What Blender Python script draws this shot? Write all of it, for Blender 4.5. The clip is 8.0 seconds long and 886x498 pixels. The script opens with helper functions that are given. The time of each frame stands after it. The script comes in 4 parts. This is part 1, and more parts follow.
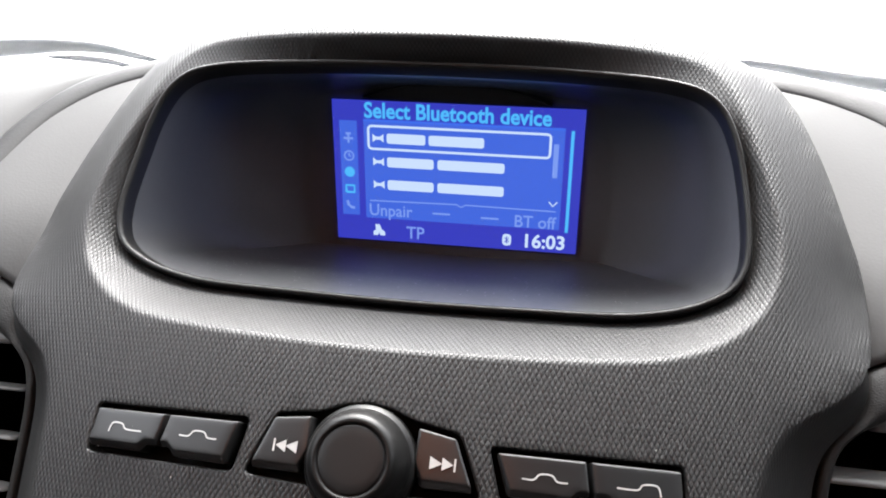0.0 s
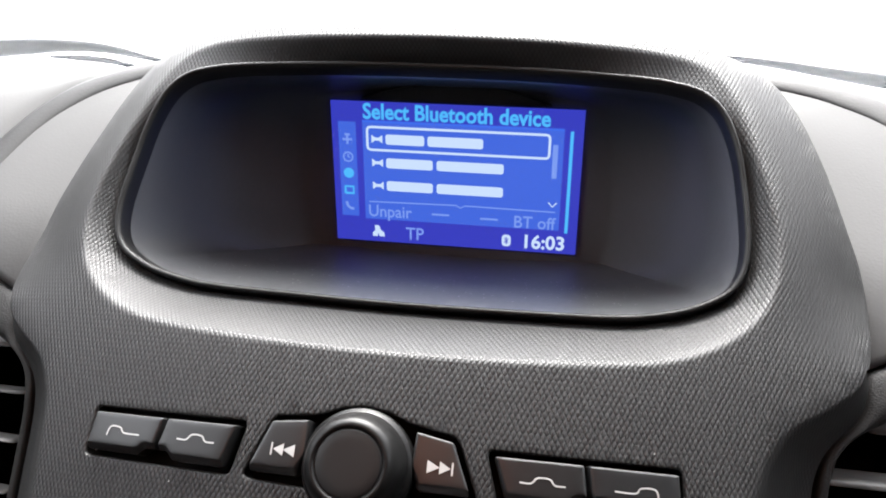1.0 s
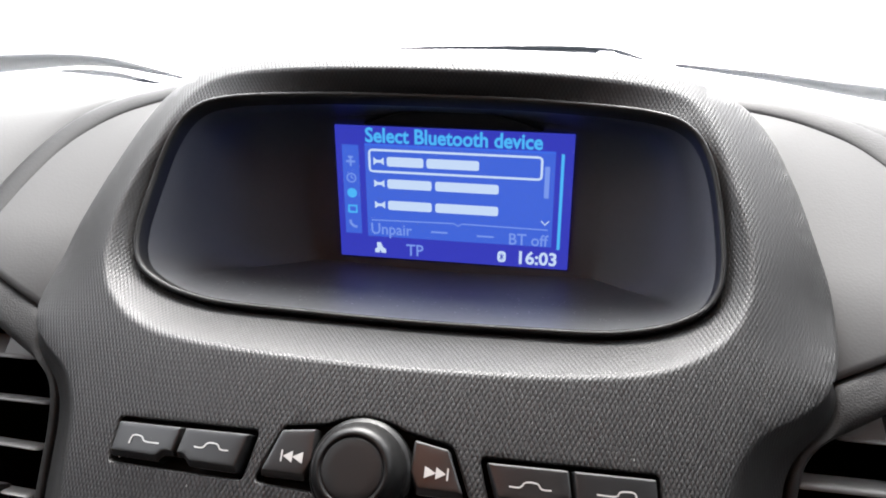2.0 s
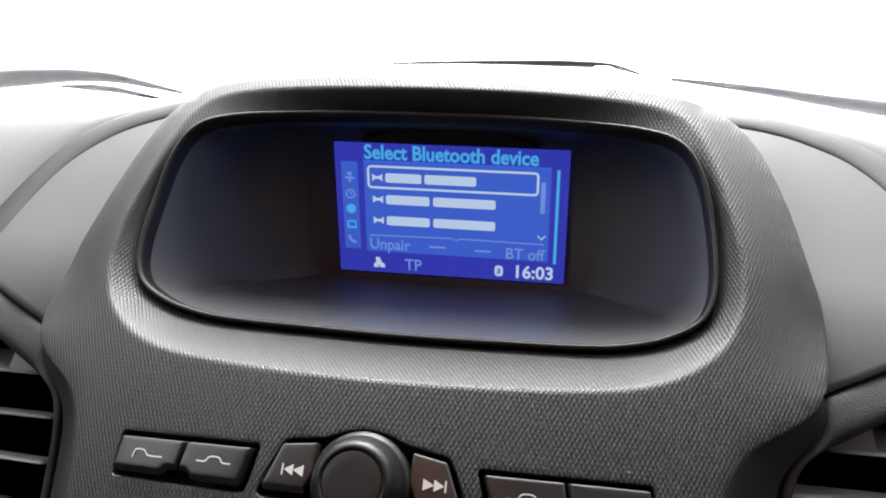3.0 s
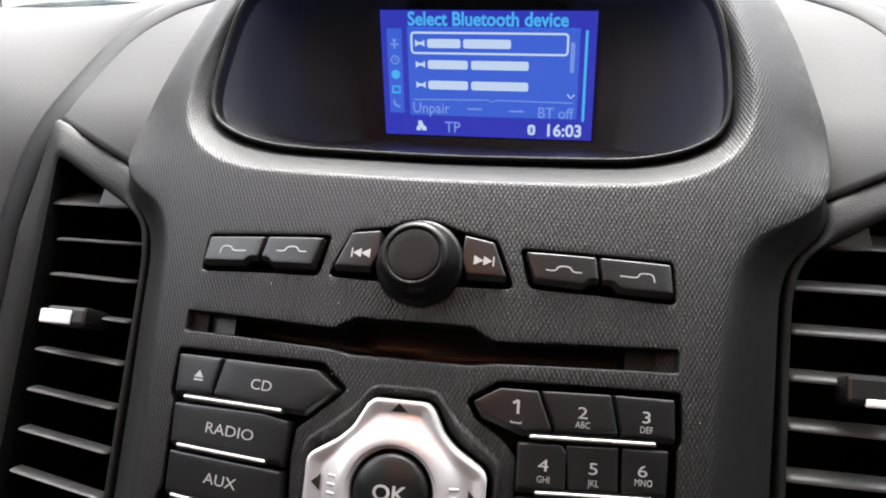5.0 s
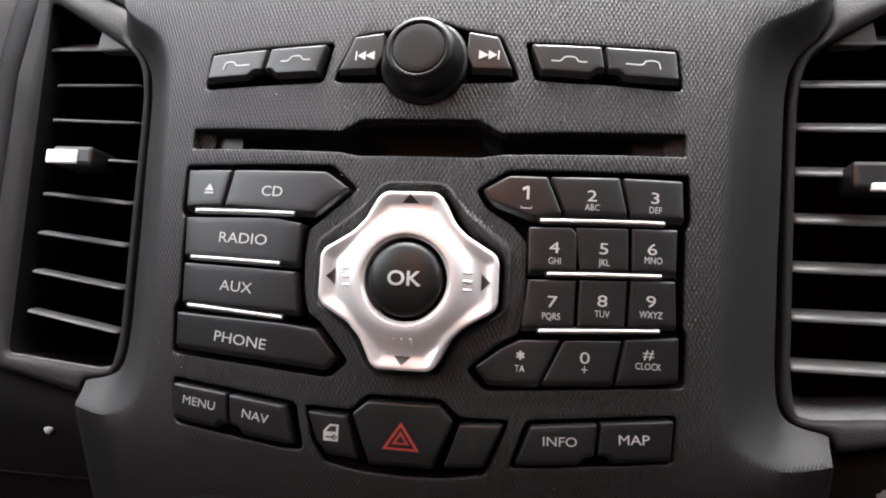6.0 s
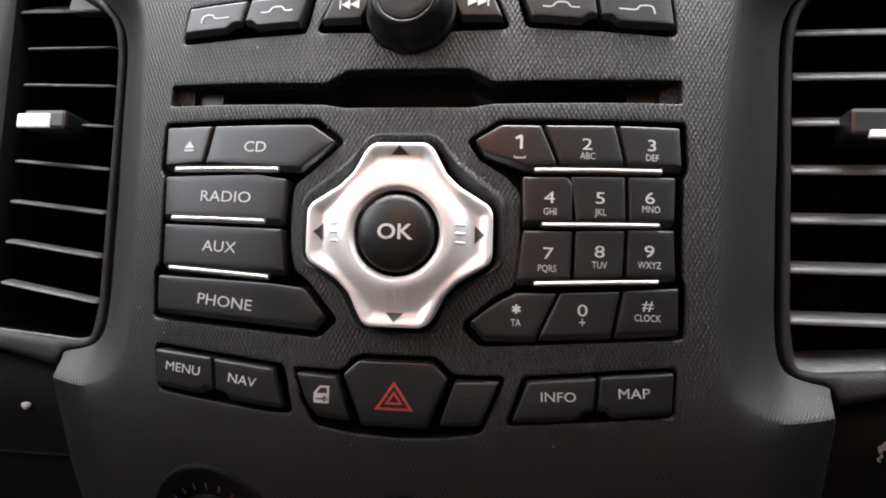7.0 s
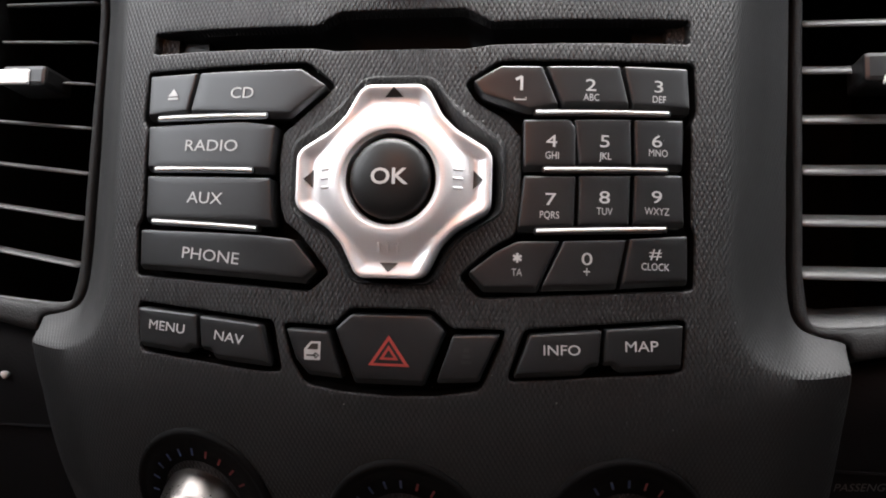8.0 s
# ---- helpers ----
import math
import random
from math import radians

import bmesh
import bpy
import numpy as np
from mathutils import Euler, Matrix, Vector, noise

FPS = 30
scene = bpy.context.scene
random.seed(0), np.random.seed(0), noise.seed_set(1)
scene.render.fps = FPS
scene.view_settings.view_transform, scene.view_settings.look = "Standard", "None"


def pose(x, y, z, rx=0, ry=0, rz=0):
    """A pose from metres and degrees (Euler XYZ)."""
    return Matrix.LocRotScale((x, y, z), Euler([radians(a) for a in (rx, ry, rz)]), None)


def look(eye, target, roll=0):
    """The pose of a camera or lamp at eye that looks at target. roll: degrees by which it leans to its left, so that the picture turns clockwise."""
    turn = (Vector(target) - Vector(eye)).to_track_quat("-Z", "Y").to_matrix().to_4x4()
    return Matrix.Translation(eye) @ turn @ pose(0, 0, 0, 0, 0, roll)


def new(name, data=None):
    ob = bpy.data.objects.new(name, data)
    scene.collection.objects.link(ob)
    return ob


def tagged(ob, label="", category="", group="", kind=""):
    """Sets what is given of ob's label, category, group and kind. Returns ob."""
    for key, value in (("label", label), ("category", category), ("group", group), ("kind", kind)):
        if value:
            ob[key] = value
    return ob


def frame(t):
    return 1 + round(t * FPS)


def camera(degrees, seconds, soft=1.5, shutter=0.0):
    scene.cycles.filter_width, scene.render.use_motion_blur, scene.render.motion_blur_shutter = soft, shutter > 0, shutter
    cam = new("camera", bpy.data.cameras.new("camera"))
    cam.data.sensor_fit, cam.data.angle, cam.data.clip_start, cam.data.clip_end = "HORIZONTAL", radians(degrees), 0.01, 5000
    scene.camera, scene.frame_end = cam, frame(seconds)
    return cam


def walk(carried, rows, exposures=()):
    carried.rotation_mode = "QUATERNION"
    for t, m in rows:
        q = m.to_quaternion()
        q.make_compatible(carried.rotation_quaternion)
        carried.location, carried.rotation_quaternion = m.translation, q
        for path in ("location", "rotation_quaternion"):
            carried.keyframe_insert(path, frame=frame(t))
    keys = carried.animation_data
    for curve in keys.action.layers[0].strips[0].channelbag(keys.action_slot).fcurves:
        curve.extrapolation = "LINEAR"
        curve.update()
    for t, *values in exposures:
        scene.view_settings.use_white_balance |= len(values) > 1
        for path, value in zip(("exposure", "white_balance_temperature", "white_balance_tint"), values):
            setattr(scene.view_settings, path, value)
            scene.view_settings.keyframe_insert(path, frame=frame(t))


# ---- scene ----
from mathutils.geometry import delaunay_2d_cdt

# The centre stack of a pick-up truck's dashboard. Its parts are laid out in the stack's own frame:
# x to the right, y into the dash, z up along the face, from the middle of the disc slot. PANEL leans that frame back.
LEAN_BACK = 36.0
SLOT_HEIGHT = 0.62
PANEL = pose(0, 0, SLOT_HEIGHT, -LEAN_BACK, 0, 0)

EXPOSURE = 3.53
cam = camera(59.1, 8.0, soft=1.9)
# seconds; millimetres and degrees in the frame of the stack
PATH = [
    (0.0, 51.50, -226.14, 32.27, 103.542, -6.219, 7.822),
    (0.5, 52.28, -225.83, 34.08, 103.209, -6.161, 8.022),
    (1.0, 53.00, -225.81, 34.19, 103.307, -6.116, 8.094),
    (1.5, 56.19, -235.53, 34.88, 103.387, -6.073, 8.351),
    (3.0, 59.16, -250.18, 35.66, 104.445, -5.825, 8.344),
    (3.5, 60.27, -248.32, 32.10, 104.847, -5.701, 8.529),
    (4.0, 58.79, -249.15, 24.89, 104.712, -5.614, 8.126),
    (4.2, 58.11, -247.74, 22.89, 104.414, -5.565, 7.960),
    (5.3, 58.88, -274.71, -50.51, 100.372, -5.577, 10.461),
    (5.5, 58.90, -267.38, -63.56, 99.661, -4.706, 10.324),
    (6.0, 57.88, -266.30, -77.75, 97.767, -3.628, 9.951),
    (6.5, 57.03, -259.15, -86.11, 97.577, -3.056, 9.454),
    (7.0, 53.41, -256.62, -89.49, 97.283, -2.484, 8.720),
    (7.5, 52.74, -253.46, -92.89, 97.496, -2.411, 8.192),
    (8.0, 51.39, -242.21, -105.10, 97.574, -2.206, 8.420),
]
walk(cam, [(t, PANEL @ pose(x / 1000, y / 1000, z / 1000, rx, ry, rz)) for t, x, y, z, rx, ry, rz in PATH],
     exposures=[(0.0, EXPOSURE), (1.5, EXPOSURE), (3.0, EXPOSURE - 0.4), (3.5, EXPOSURE - 0.45), (4.0, EXPOSURE - 0.6), (5.5, EXPOSURE + 0.1), (6.0, EXPOSURE + 0.26), (7.5, EXPOSURE + 0.24), (8.0, EXPOSURE + 0.15)])

# ---- world and light: an overcast day outside the windows ----
world = bpy.data.worlds.new("sky")
scene.world = world
world.use_nodes = True
wn, wl = world.node_tree.nodes, world.node_tree.links
sky = wn.new("ShaderNodeTexSky")
sky.sky_type = "NISHITA"
sky.sun_disc = False
sky.sun_elevation = radians(48)
sky.sun_rotation = radians(-4)
sky.dust_density = 4.0
cloud = wn.new("ShaderNodeHueSaturation")
cloud.inputs["Saturation"].default_value = 0.15
wl.new(sky.outputs[0], cloud.inputs["Color"])
wl.new(cloud.outputs[0], wn["Background"].inputs["Color"])
wn["Background"].inputs["Strength"].default_value = 0.25
sun = new("sun", bpy.data.lights.new("sun", "SUN"))
sun.data.energy, sun.data.angle, sun.data.color = 0.24, radians(40), (1.0, 0.95, 0.88)
sun.matrix_world = look((-0.12, 1.8, 3.0), (0, 0, 0.6))


# ---- materials ----
def shader(name, colour, rough=0.5, metal=0.0, coat=0.0):
    m = bpy.data.materials.new(name)
    m.use_nodes = True
    b = m.node_tree.nodes["Principled BSDF"]
    b.inputs["Base Color"].default_value = (*colour, 1)
    b.inputs["Roughness"].default_value = rough
    b.inputs["Metallic"].default_value = metal
    b.inputs["Coat Weight"].default_value = coat
    return m, b, m.node_tree.nodes, m.node_tree.links


def maths(n, l, op, a, b=None):
    k = n.new("ShaderNodeMath")
    k.operation = op
    for i, v in enumerate((a, b)):
        if v is None:
            continue
        if isinstance(v, (int, float)):
            k.inputs[i].default_value = v
        else:
            l.new(v, k.inputs[i])
    return k.outputs[0]


def mottled(n, l, b, colour, spread, scale, rough, rough_spread):
    """Slow and fine variation of colour and gloss."""
    co = n.new("ShaderNodeTexCoord").outputs["Object"]
    big, fine = n.new("ShaderNodeTexNoise"), n.new("ShaderNodeTexNoise")
    big.inputs["Scale"].default_value, fine.inputs["Scale"].default_value = scale, scale * 14
    big.inputs["Detail"].default_value = 5
    l.new(co, big.inputs["Vector"])
    l.new(co, fine.inputs["Vector"])
    both = maths(n, l, "ADD", maths(n, l, "MULTIPLY", big.outputs["Fac"], 0.6), maths(n, l, "MULTIPLY", fine.outputs["Fac"], 0.4))
    ramp = n.new("ShaderNodeMix")
    ramp.data_type = "RGBA"
    l.new(both, ramp.inputs["Factor"])
    ramp.inputs["A"].default_value = (*[c * (1 - spread) for c in colour], 1)
    ramp.inputs["B"].default_value = (*[c * (1 + spread) for c in colour], 1)
    l.new(ramp.outputs["Result"], b.inputs["Base Color"])
    r = n.new("ShaderNodeMapRange")
    l.new(both, r.inputs["Value"])
    r.inputs["From Min"].default_value, r.inputs["From Max"].default_value = 0.3, 0.7
    r.inputs["To Min"].default_value, r.inputs["To Max"].default_value = rough - rough_spread, rough + rough_spread
    l.new(r.outputs[0], b.inputs["Roughness"])
    return co


def bump(n, l, b, height, strength, distance):
    k = n.new("ShaderNodeBump")
    k.inputs["Strength"].default_value, k.inputs["Distance"].default_value = strength, distance
    l.new(height, k.inputs["Height"])
    l.new(k.outputs[0], b.inputs["Normal"])


def diamond_plastic():
    """Dark grey moulded plastic with a fine weave of raised diamond beads, laid out along the surface."""
    m, b, n, l = shader("diamond_plastic", (0.0125, 0.0124, 0.0126), 0.42)
    b.inputs["Specular IOR Level"].default_value = 0.45
    mottled(n, l, b, (0.0125, 0.0124, 0.0126), 0.2, 18, 0.6, 0.04)
    place = n.new("ShaderNodeAttribute")
    place.attribute_name = "weave"
    xyz = n.new("ShaderNodeSeparateXYZ")
    l.new(place.outputs["Vector"], xyz.inputs[0])
    x, z = xyz.outputs["X"], xyz.outputs["Y"]
    k = math.pi / 0.00162
    waves = []
    for op in ("ADD", "SUBTRACT"):
        waves.append(maths(n, l, "ABSOLUTE", maths(n, l, "SINE", maths(n, l, "MULTIPLY", maths(n, l, op, x, maths(n, l, "MULTIPLY", z, 0.54)), k))))
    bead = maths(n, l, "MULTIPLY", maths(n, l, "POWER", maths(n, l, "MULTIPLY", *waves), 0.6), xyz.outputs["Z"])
    bump(n, l, b, bead, 1.0, 0.00022)
    # groove shade put into the base colour; bead tops paler, rubbed a little glossier
    groove_shade = n.new("ShaderNodeMix")
    groove_shade.data_type, groove_shade.blend_type = "RGBA", "MULTIPLY"
    groove_shade.inputs["Factor"].default_value = 1.0
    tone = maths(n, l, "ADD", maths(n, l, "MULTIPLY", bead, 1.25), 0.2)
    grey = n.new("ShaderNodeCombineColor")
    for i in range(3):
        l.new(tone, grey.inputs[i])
    l.new(b.inputs["Base Color"].links[0].from_socket, groove_shade.inputs["A"])
    l.new(grey.outputs[0], groove_shade.inputs["B"])
    l.new(groove_shade.outputs["Result"], b.inputs["Base Color"])
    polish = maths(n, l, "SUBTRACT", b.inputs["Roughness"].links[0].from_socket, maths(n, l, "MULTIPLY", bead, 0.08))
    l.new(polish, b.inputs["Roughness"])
    return m


def grained_plastic(name, colour, rough, scale=900, strength=0.2, sheen=0.5):
    m, b, n, l = shader(name, colour, rough)
    b.inputs["Specular IOR Level"].default_value = sheen
    co = mottled(n, l, b, colour, 0.2, 12, rough, 0.06)
    k = n.new("ShaderNodeTexVoronoi")
    k.inputs["Scale"].default_value = scale
    l.new(co, k.inputs["Vector"])
    bump(n, l, b, k.outputs["Distance"], strength, 0.0003)
    return m


def smooth_plastic(name, colour, rough, coat=0.0, sheen=0.5):
    m, b, n, l = shader(name, colour, rough, 0, coat)
    b.inputs["Specular IOR Level"].default_value = sheen
    mottled(n, l, b, colour, 0.15, 30, rough, 0.05)
    return m


def glow(name, colour, strength):
    m, b, *_ = shader(name, (0.01, 0.01, 0.012), 0.3)
    b.inputs["Emission Color"].default_value = (*colour, 1)
    b.inputs["Emission Strength"].default_value = strength * 2 ** -EXPOSURE
    return m


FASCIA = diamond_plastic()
DASH = grained_plastic("dash_grain", (0.042, 0.042, 0.042), 0.7, strength=0.1, sheen=0.15)
DARK_DASH = grained_plastic("dark_dash_grain", (0.005, 0.005, 0.0054), 0.6, sheen=0.07)
BAND = grained_plastic("band_grain", (0.009, 0.009, 0.0093), 0.55, sheen=0.12)
BLACK = smooth_plastic("black_plastic", (0.008, 0.008, 0.009), 0.4)
SHROUD = smooth_plastic("shroud_plastic", (0.072, 0.073, 0.076), 0.42, sheen=0.3)
SLAT = smooth_plastic("slat_plastic", (0.06, 0.06, 0.059), 0.42)
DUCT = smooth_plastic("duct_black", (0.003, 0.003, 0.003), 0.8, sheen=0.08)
VENT_FRAME = grained_plastic("vent_frame_grain", (0.014, 0.014, 0.014), 0.6, 1500, 0.4, sheen=0.16)
DOME = smooth_plastic("dome_plastic", (0.009, 0.009, 0.009), 0.36, sheen=0.3)
KEY = smooth_plastic("key_plastic", (0.010, 0.010, 0.0103), 0.38)
RUBBER = smooth_plastic("rubber_black", (0.009, 0.009, 0.009), 0.45, sheen=0.22)
KNOB = smooth_plastic("knob_plastic", (0.006, 0.006, 0.006), 0.36, sheen=0.16)
PRINT = smooth_plastic("legend_print", (0.42, 0.42, 0.41), 0.5)
FADED_PRINT = smooth_plastic("faded_print", (0.022, 0.022, 0.023), 0.5)
RED_PRINT = smooth_plastic("red_print", (0.27, 0.034, 0.026), 0.5)
BLACK_PRINT = smooth_plastic("arrow_print", (0.02, 0.015, 0.012), 0.5)
BAR = smooth_plastic("bar_silver", (0.78, 0.77, 0.75), 0.3)
SILVER, _b, _n, _l = shader("satin_silver", (0.70, 0.69, 0.69), 0.34, 0.45)
mottled(_n, _l, _b, (0.70, 0.69, 0.69), 0.05, 40, 0.34, 0.04)
HEADLINER = grained_plastic("headliner_cloth", (0.35, 0.35, 0.345), 0.9, 500)
CARPET = grained_plastic("carpet", (0.02, 0.018, 0.017), 0.95, 400)
WHITE_PAINT = smooth_plastic("white_paint", (0.8, 0.8, 0.8), 0.35)
ASPHALT = grained_plastic("pale_concrete", (0.45, 0.45, 0.44), 0.9, 60)
BLUE_DARK = glow("display_blue", (0.04, 0.05, 0.55), 0.95)
BLUE_MID = glow("display_panel", (0.055, 0.14, 0.74), 1.0)
BLUE_HEAD = glow("display_header", (0.05, 0.16, 0.85), 1.0)
CYAN = glow("display_cyan", (0.08, 0.5, 1.0), 1.0)
# emission of the added overhead panel that tints the face
WARM_GLOW = glow("warm_glow", (1.0, 0.31, 0.11), 5.2)
PALE = glow("display_white", (0.6, 0.75, 1.0), 1.0)
FAINT = glow("display_faint", (0.20, 0.33, 0.88), 1.0)


# ---- geometry helpers ----
def part(name, bm, material, parent=None, label="", smooth=True, matrix=None):
    me = bpy.data.meshes.new(name)
    bm.to_mesh(me)
    bm.free()
    for p in me.polygons:
        p.use_smooth = smooth
    me.materials.append(material)
    ob = new(name, me)
    if parent is not None:
        ob.parent = parent
    if matrix is not None:
        ob.matrix_world = matrix
    if label:
        ob["label"] = label
    return ob


def sharp(ob, degrees=35):
    ob.data.set_sharp_from_angle(angle=radians(degrees))
    return ob


def face_y(x, z):
    """Depth of the stack's bowed face."""
    return -0.0115 + 1.434 * x * x + 0.0329 * z + 0.891 * z * z + 4.5 * min(0.0, z + 0.104) ** 2


def on_face(x, z, h=0.0):
    """A point h above the face."""
    n = Vector((2 * 1.434 * x, -1, 0.0329 + 2 * 0.891 * z + 9.0 * min(0.0, z + 0.104))).normalized()
    return Vector((x, face_y(x, z), z)) + n * h


def shoulder(x, z):
    """How far the hood's skin falls back outside the crease round the display."""
    if z < -0.104:
        # the lower corners of the face roll back into the dash
        return min(1.0, (-0.104 - z) / 0.022) * max(0.0, abs(x) - 0.110) ** 2 / 0.24
    w = min(1.0, max(0.0, (z - 0.062) / 0.035))
    if w == 0.0:
        return 0.0
    d = 1.0
    for p, q in zip(CREASE_HALF, CREASE_HALF[1:]):
        a, b, c = Vector(p), Vector(q), Vector((abs(x), z))
        t = min(1.0, max(0.0, (c - a).dot(b - a) / (b - a).length_squared))
        d = min(d, (a.lerp(b, t) - c).length)
    return w * w * (3 - 2 * w) * (0.10 * d + d * d / 0.16)


def mm(points):
    return [(x / 1000, z / 1000) for x, z in points]


def both_sides(half):
    """A closed outline from its right half, bottom to top."""
    return half + [(-x, z) for x, z in reversed(half) if abs(x) > 1e-9]


def smooth_line(points, step=0.002, closed=False):
    """A Catmull-Rom curve through the points, cut into steps."""
    out, n = [], len(points)
    spans = n if closed else n - 1
    for i in range(spans):
        if closed:
            p = [points[(i + j - 1) % n] for j in range(4)]
        else:
            p = [points[max(0, min(n - 1, i + j - 1))] for j in range(4)]
        v = [Vector(q) for q in p]
        k = max(1, round((v[2] - v[1]).length / step))
        for s in range(k):
            t = s / k
            q = 0.5 * (2 * v[1] + (v[2] - v[0]) * t + (2 * v[0] - 5 * v[1] + 4 * v[2] - v[3]) * t * t + (3 * v[1] - v[0] - 3 * v[2] + v[3]) * t ** 3)
            out.append(tuple(q))
    if not closed:
        out.append(tuple(points[-1]))
    return out


def rounded(points, radius, step=0.0025):
    """A polygon with filleted corners and its long sides cut into steps."""
    out, n = [], len(points)
    for i in range(n):
        a, b, c = (Vector(points[(i + j - 1) % n]) for j in range(3))
        r = min(radius, (a - b).length * 0.45, (c - b).length * 0.45)
        p, q = b + (a - b).normalized() * r, b + (c - b).normalized() * r
        for t in (0, 0.25, 0.5, 0.75, 1):
            out.append(tuple(p * (1 - t) ** 2 + b * 2 * t * (1 - t) + q * t * t))
        d = Vector(points[(i + 2) % n])
        r2 = min(radius, (b - c).length * 0.45, (d - c).length * 0.45)
        e = c + (b - c).normalized() * r2
        k = int((e - q).length / step)
        for s in range(1, k):
            out.append(tuple(q.lerp(e, s / k)))
    clean = [out[0]]
    for q in out[1:]:
        if (Vector(q) - Vector(clean[-1])).length > 2e-5:
            clean.append(q)
    return clean


def area(points):
    return 0.5 * sum(p[0] * q[1] - q[0] * p[1] for p, q in zip(points, points[1:] + points[:1]))


def grown(points, d, lift=0.0):
    """The outline moved outwards by d; edges that face down are drawn up by lift."""
    s = 1 if area(points) > 0 else -1
    out, n = [], len(points)
    for i in range(n):
        a, c = Vector(points[i - 1]), Vector(points[(i + 1) % n])
        t = (c - a).normalized()
        nx, nz = s * t.y, -s * t.x
        x, z = points[i]
        out.append((x + nx * d, z + nz * d + lift * max(0.0, -nz - 0.3) / 0.7))
    return out


def loft(bm, rings, closed=True, cap_start=False, cap_end=False):
    """Faces between rings of as many points each."""
    vs = [[bm.verts.new(p) for p in ring] for ring in rings]
    n = len(vs[0])
    for r, q in zip(vs, vs[1:]):
        for i in range(n if closed else n - 1):
            j = (i + 1) % n
            bm.faces.new((r[i], r[j], q[j], q[i]))
    if cap_start:
        bm.faces.new(list(reversed(vs[0])))
    if cap_end:
        bm.faces.new(vs[-1])
    return vs


def tidy(bm, weld=0.0):
    if weld:
        bmesh.ops.remove_doubles(bm, verts=bm.verts, dist=weld)
    bmesh.ops.recalc_face_normals(bm, faces=bm.faces)
    return bm


def box(bm, lo, hi, bevel=0.0):
    vs = bmesh.ops.create_cube(bm, size=1)["verts"]
    for v in vs:
        v.co = Vector([lo[i] + (v.co[i] + 0.5) * (hi[i] - lo[i]) for i in range(3)])
    if bevel:
        es = list({e for v in vs for e in v.link_edges})
        bmesh.ops.bevel(bm, geom=es, offset=bevel, segments=2, affect="EDGES", profile=0.6)
    return vs


def turned(bm, profile, n=64, centre=(0, 0, 0), squash=1.0):
    """A lathe round the y axis through centre: profile of (radius, y)."""
    rings = []
    for r, y in profile:
        rings.append([(centre[0] + r * math.cos(2 * math.pi * i / n), centre[1] + y, centre[2] + squash * r * math.sin(2 * math.pi * i / n)) for i in range(n)])
    loft(bm, rings, cap_end=profile[-1][0] > 1e-6)
    return bm


def text_bm(words, size, bold=0.0, stretch=1.0):
    """Flat letters centred on the origin, x to the right and y up."""
    cu = bpy.data.curves.new("letters", "FONT")
    cu.body, cu.size, cu.align_x, cu.align_y, cu.offset, cu.resolution_u = words, size, "CENTER", "CENTER", bold, 3
    ob = new("letters", cu)
    dg = bpy.context.evaluated_depsgraph_get()
    dg.update()
    me = bpy.data.meshes.new_from_object(ob.evaluated_get(dg))
    bpy.data.objects.remove(ob)
    bm = bmesh.new()
    bm.from_mesh(me)
    bpy.data.meshes.remove(me)
    for v in bm.verts:
        v.co.x *= stretch
    return bm


def lay(bm, where, tilt=0.0):
    """Moves flat letters onto a surface: where(x, y) gives the place."""
    c, s = math.cos(radians(tilt)), math.sin(radians(tilt))
    for v in bm.verts:
        x, y = v.co.x, v.co.y
        v.co = where(c * x - s * y, s * x + c * y)
    return bm


def strokes_bm(lines, width):
    """Flat ribbons along lines of points."""
    bm = bmesh.new()
    for line in lines:
        pts = [Vector(p) for p in line]
        left, right = [], []
        for i, p in enumerate(pts):
            a, c = pts[max(0, i - 1)], pts[min(len(pts) - 1, i + 1)]
            t = (c - a).normalized()
            nrm = Vector((-t.y, t.x)) * width / 2
            left.append(bm.verts.new((*(p + nrm), 0)))
            right.append(bm.verts.new((*(p - nrm), 0)))
        for i in range(len(pts) - 1):
            bm.faces.new((left[i], right[i], right[i + 1], left[i + 1]))
    return bm


def shapes_bm(polys):
    bm = bmesh.new()
    for poly in polys:
        bm.faces.new([bm.verts.new((x, y, 0)) for x, y in poly])
    return bm


def thing(name, label, category, matrix=None, group="", kind=""):
    ob = tagged(new(name), label, category, group, kind)
    ob.empty_display_size = 0.02
    ob.matrix_world = PANEL if matrix is None else matrix
    return ob


# ---- the cabin that closes the place; unseen, its openings sized for the light ----
def slab(name, lo, hi, material, label):
    bm = bmesh.new()
    box(bm, lo, hi, 0.004)
    return tagged(part(name, bm, material, smooth=False), label, name.split("_")[0], kind="structure")


slab("floor", (-0.8, -1.7, -0.05), (0.8, 0.75, 0.0), CARPET, "dark carpeted floor of the cabin")
slab("ceiling", (-0.45, -1.6, 1.24), (0.60, 0.09, 1.27), HEADLINER, "beige cloth headliner under the roof")
slab("wall_left", (-0.8, -1.7, 0.0), (-0.76, 0.75, 0.92), DARK_DASH, "dark lower door wall of the cabin")
slab("wall_right", (0.76, -1.7, 0.0), (0.8, 0.75, 1.0), DARK_DASH, "dark lower door wall of the cabin")
# unseen slabs, added to narrow the light from both sides
slab("wall_back_left", (-0.8, -1.7, 0.90), (-0.43, -0.50, 1.26), DARK_DASH, "unseen dark side wall that limits the side light")
slab("wall_back_right", (0.58, -1.7, 0.98), (0.8, -0.30, 1.26), DARK_DASH, "unseen dark side wall that limits the side light")
slab("wall_quarter_left", (-0.8, 0.12, 0.90), (-0.74, 0.62, 1.22), DARK_DASH, "unseen dark panel that blocks the front side light")
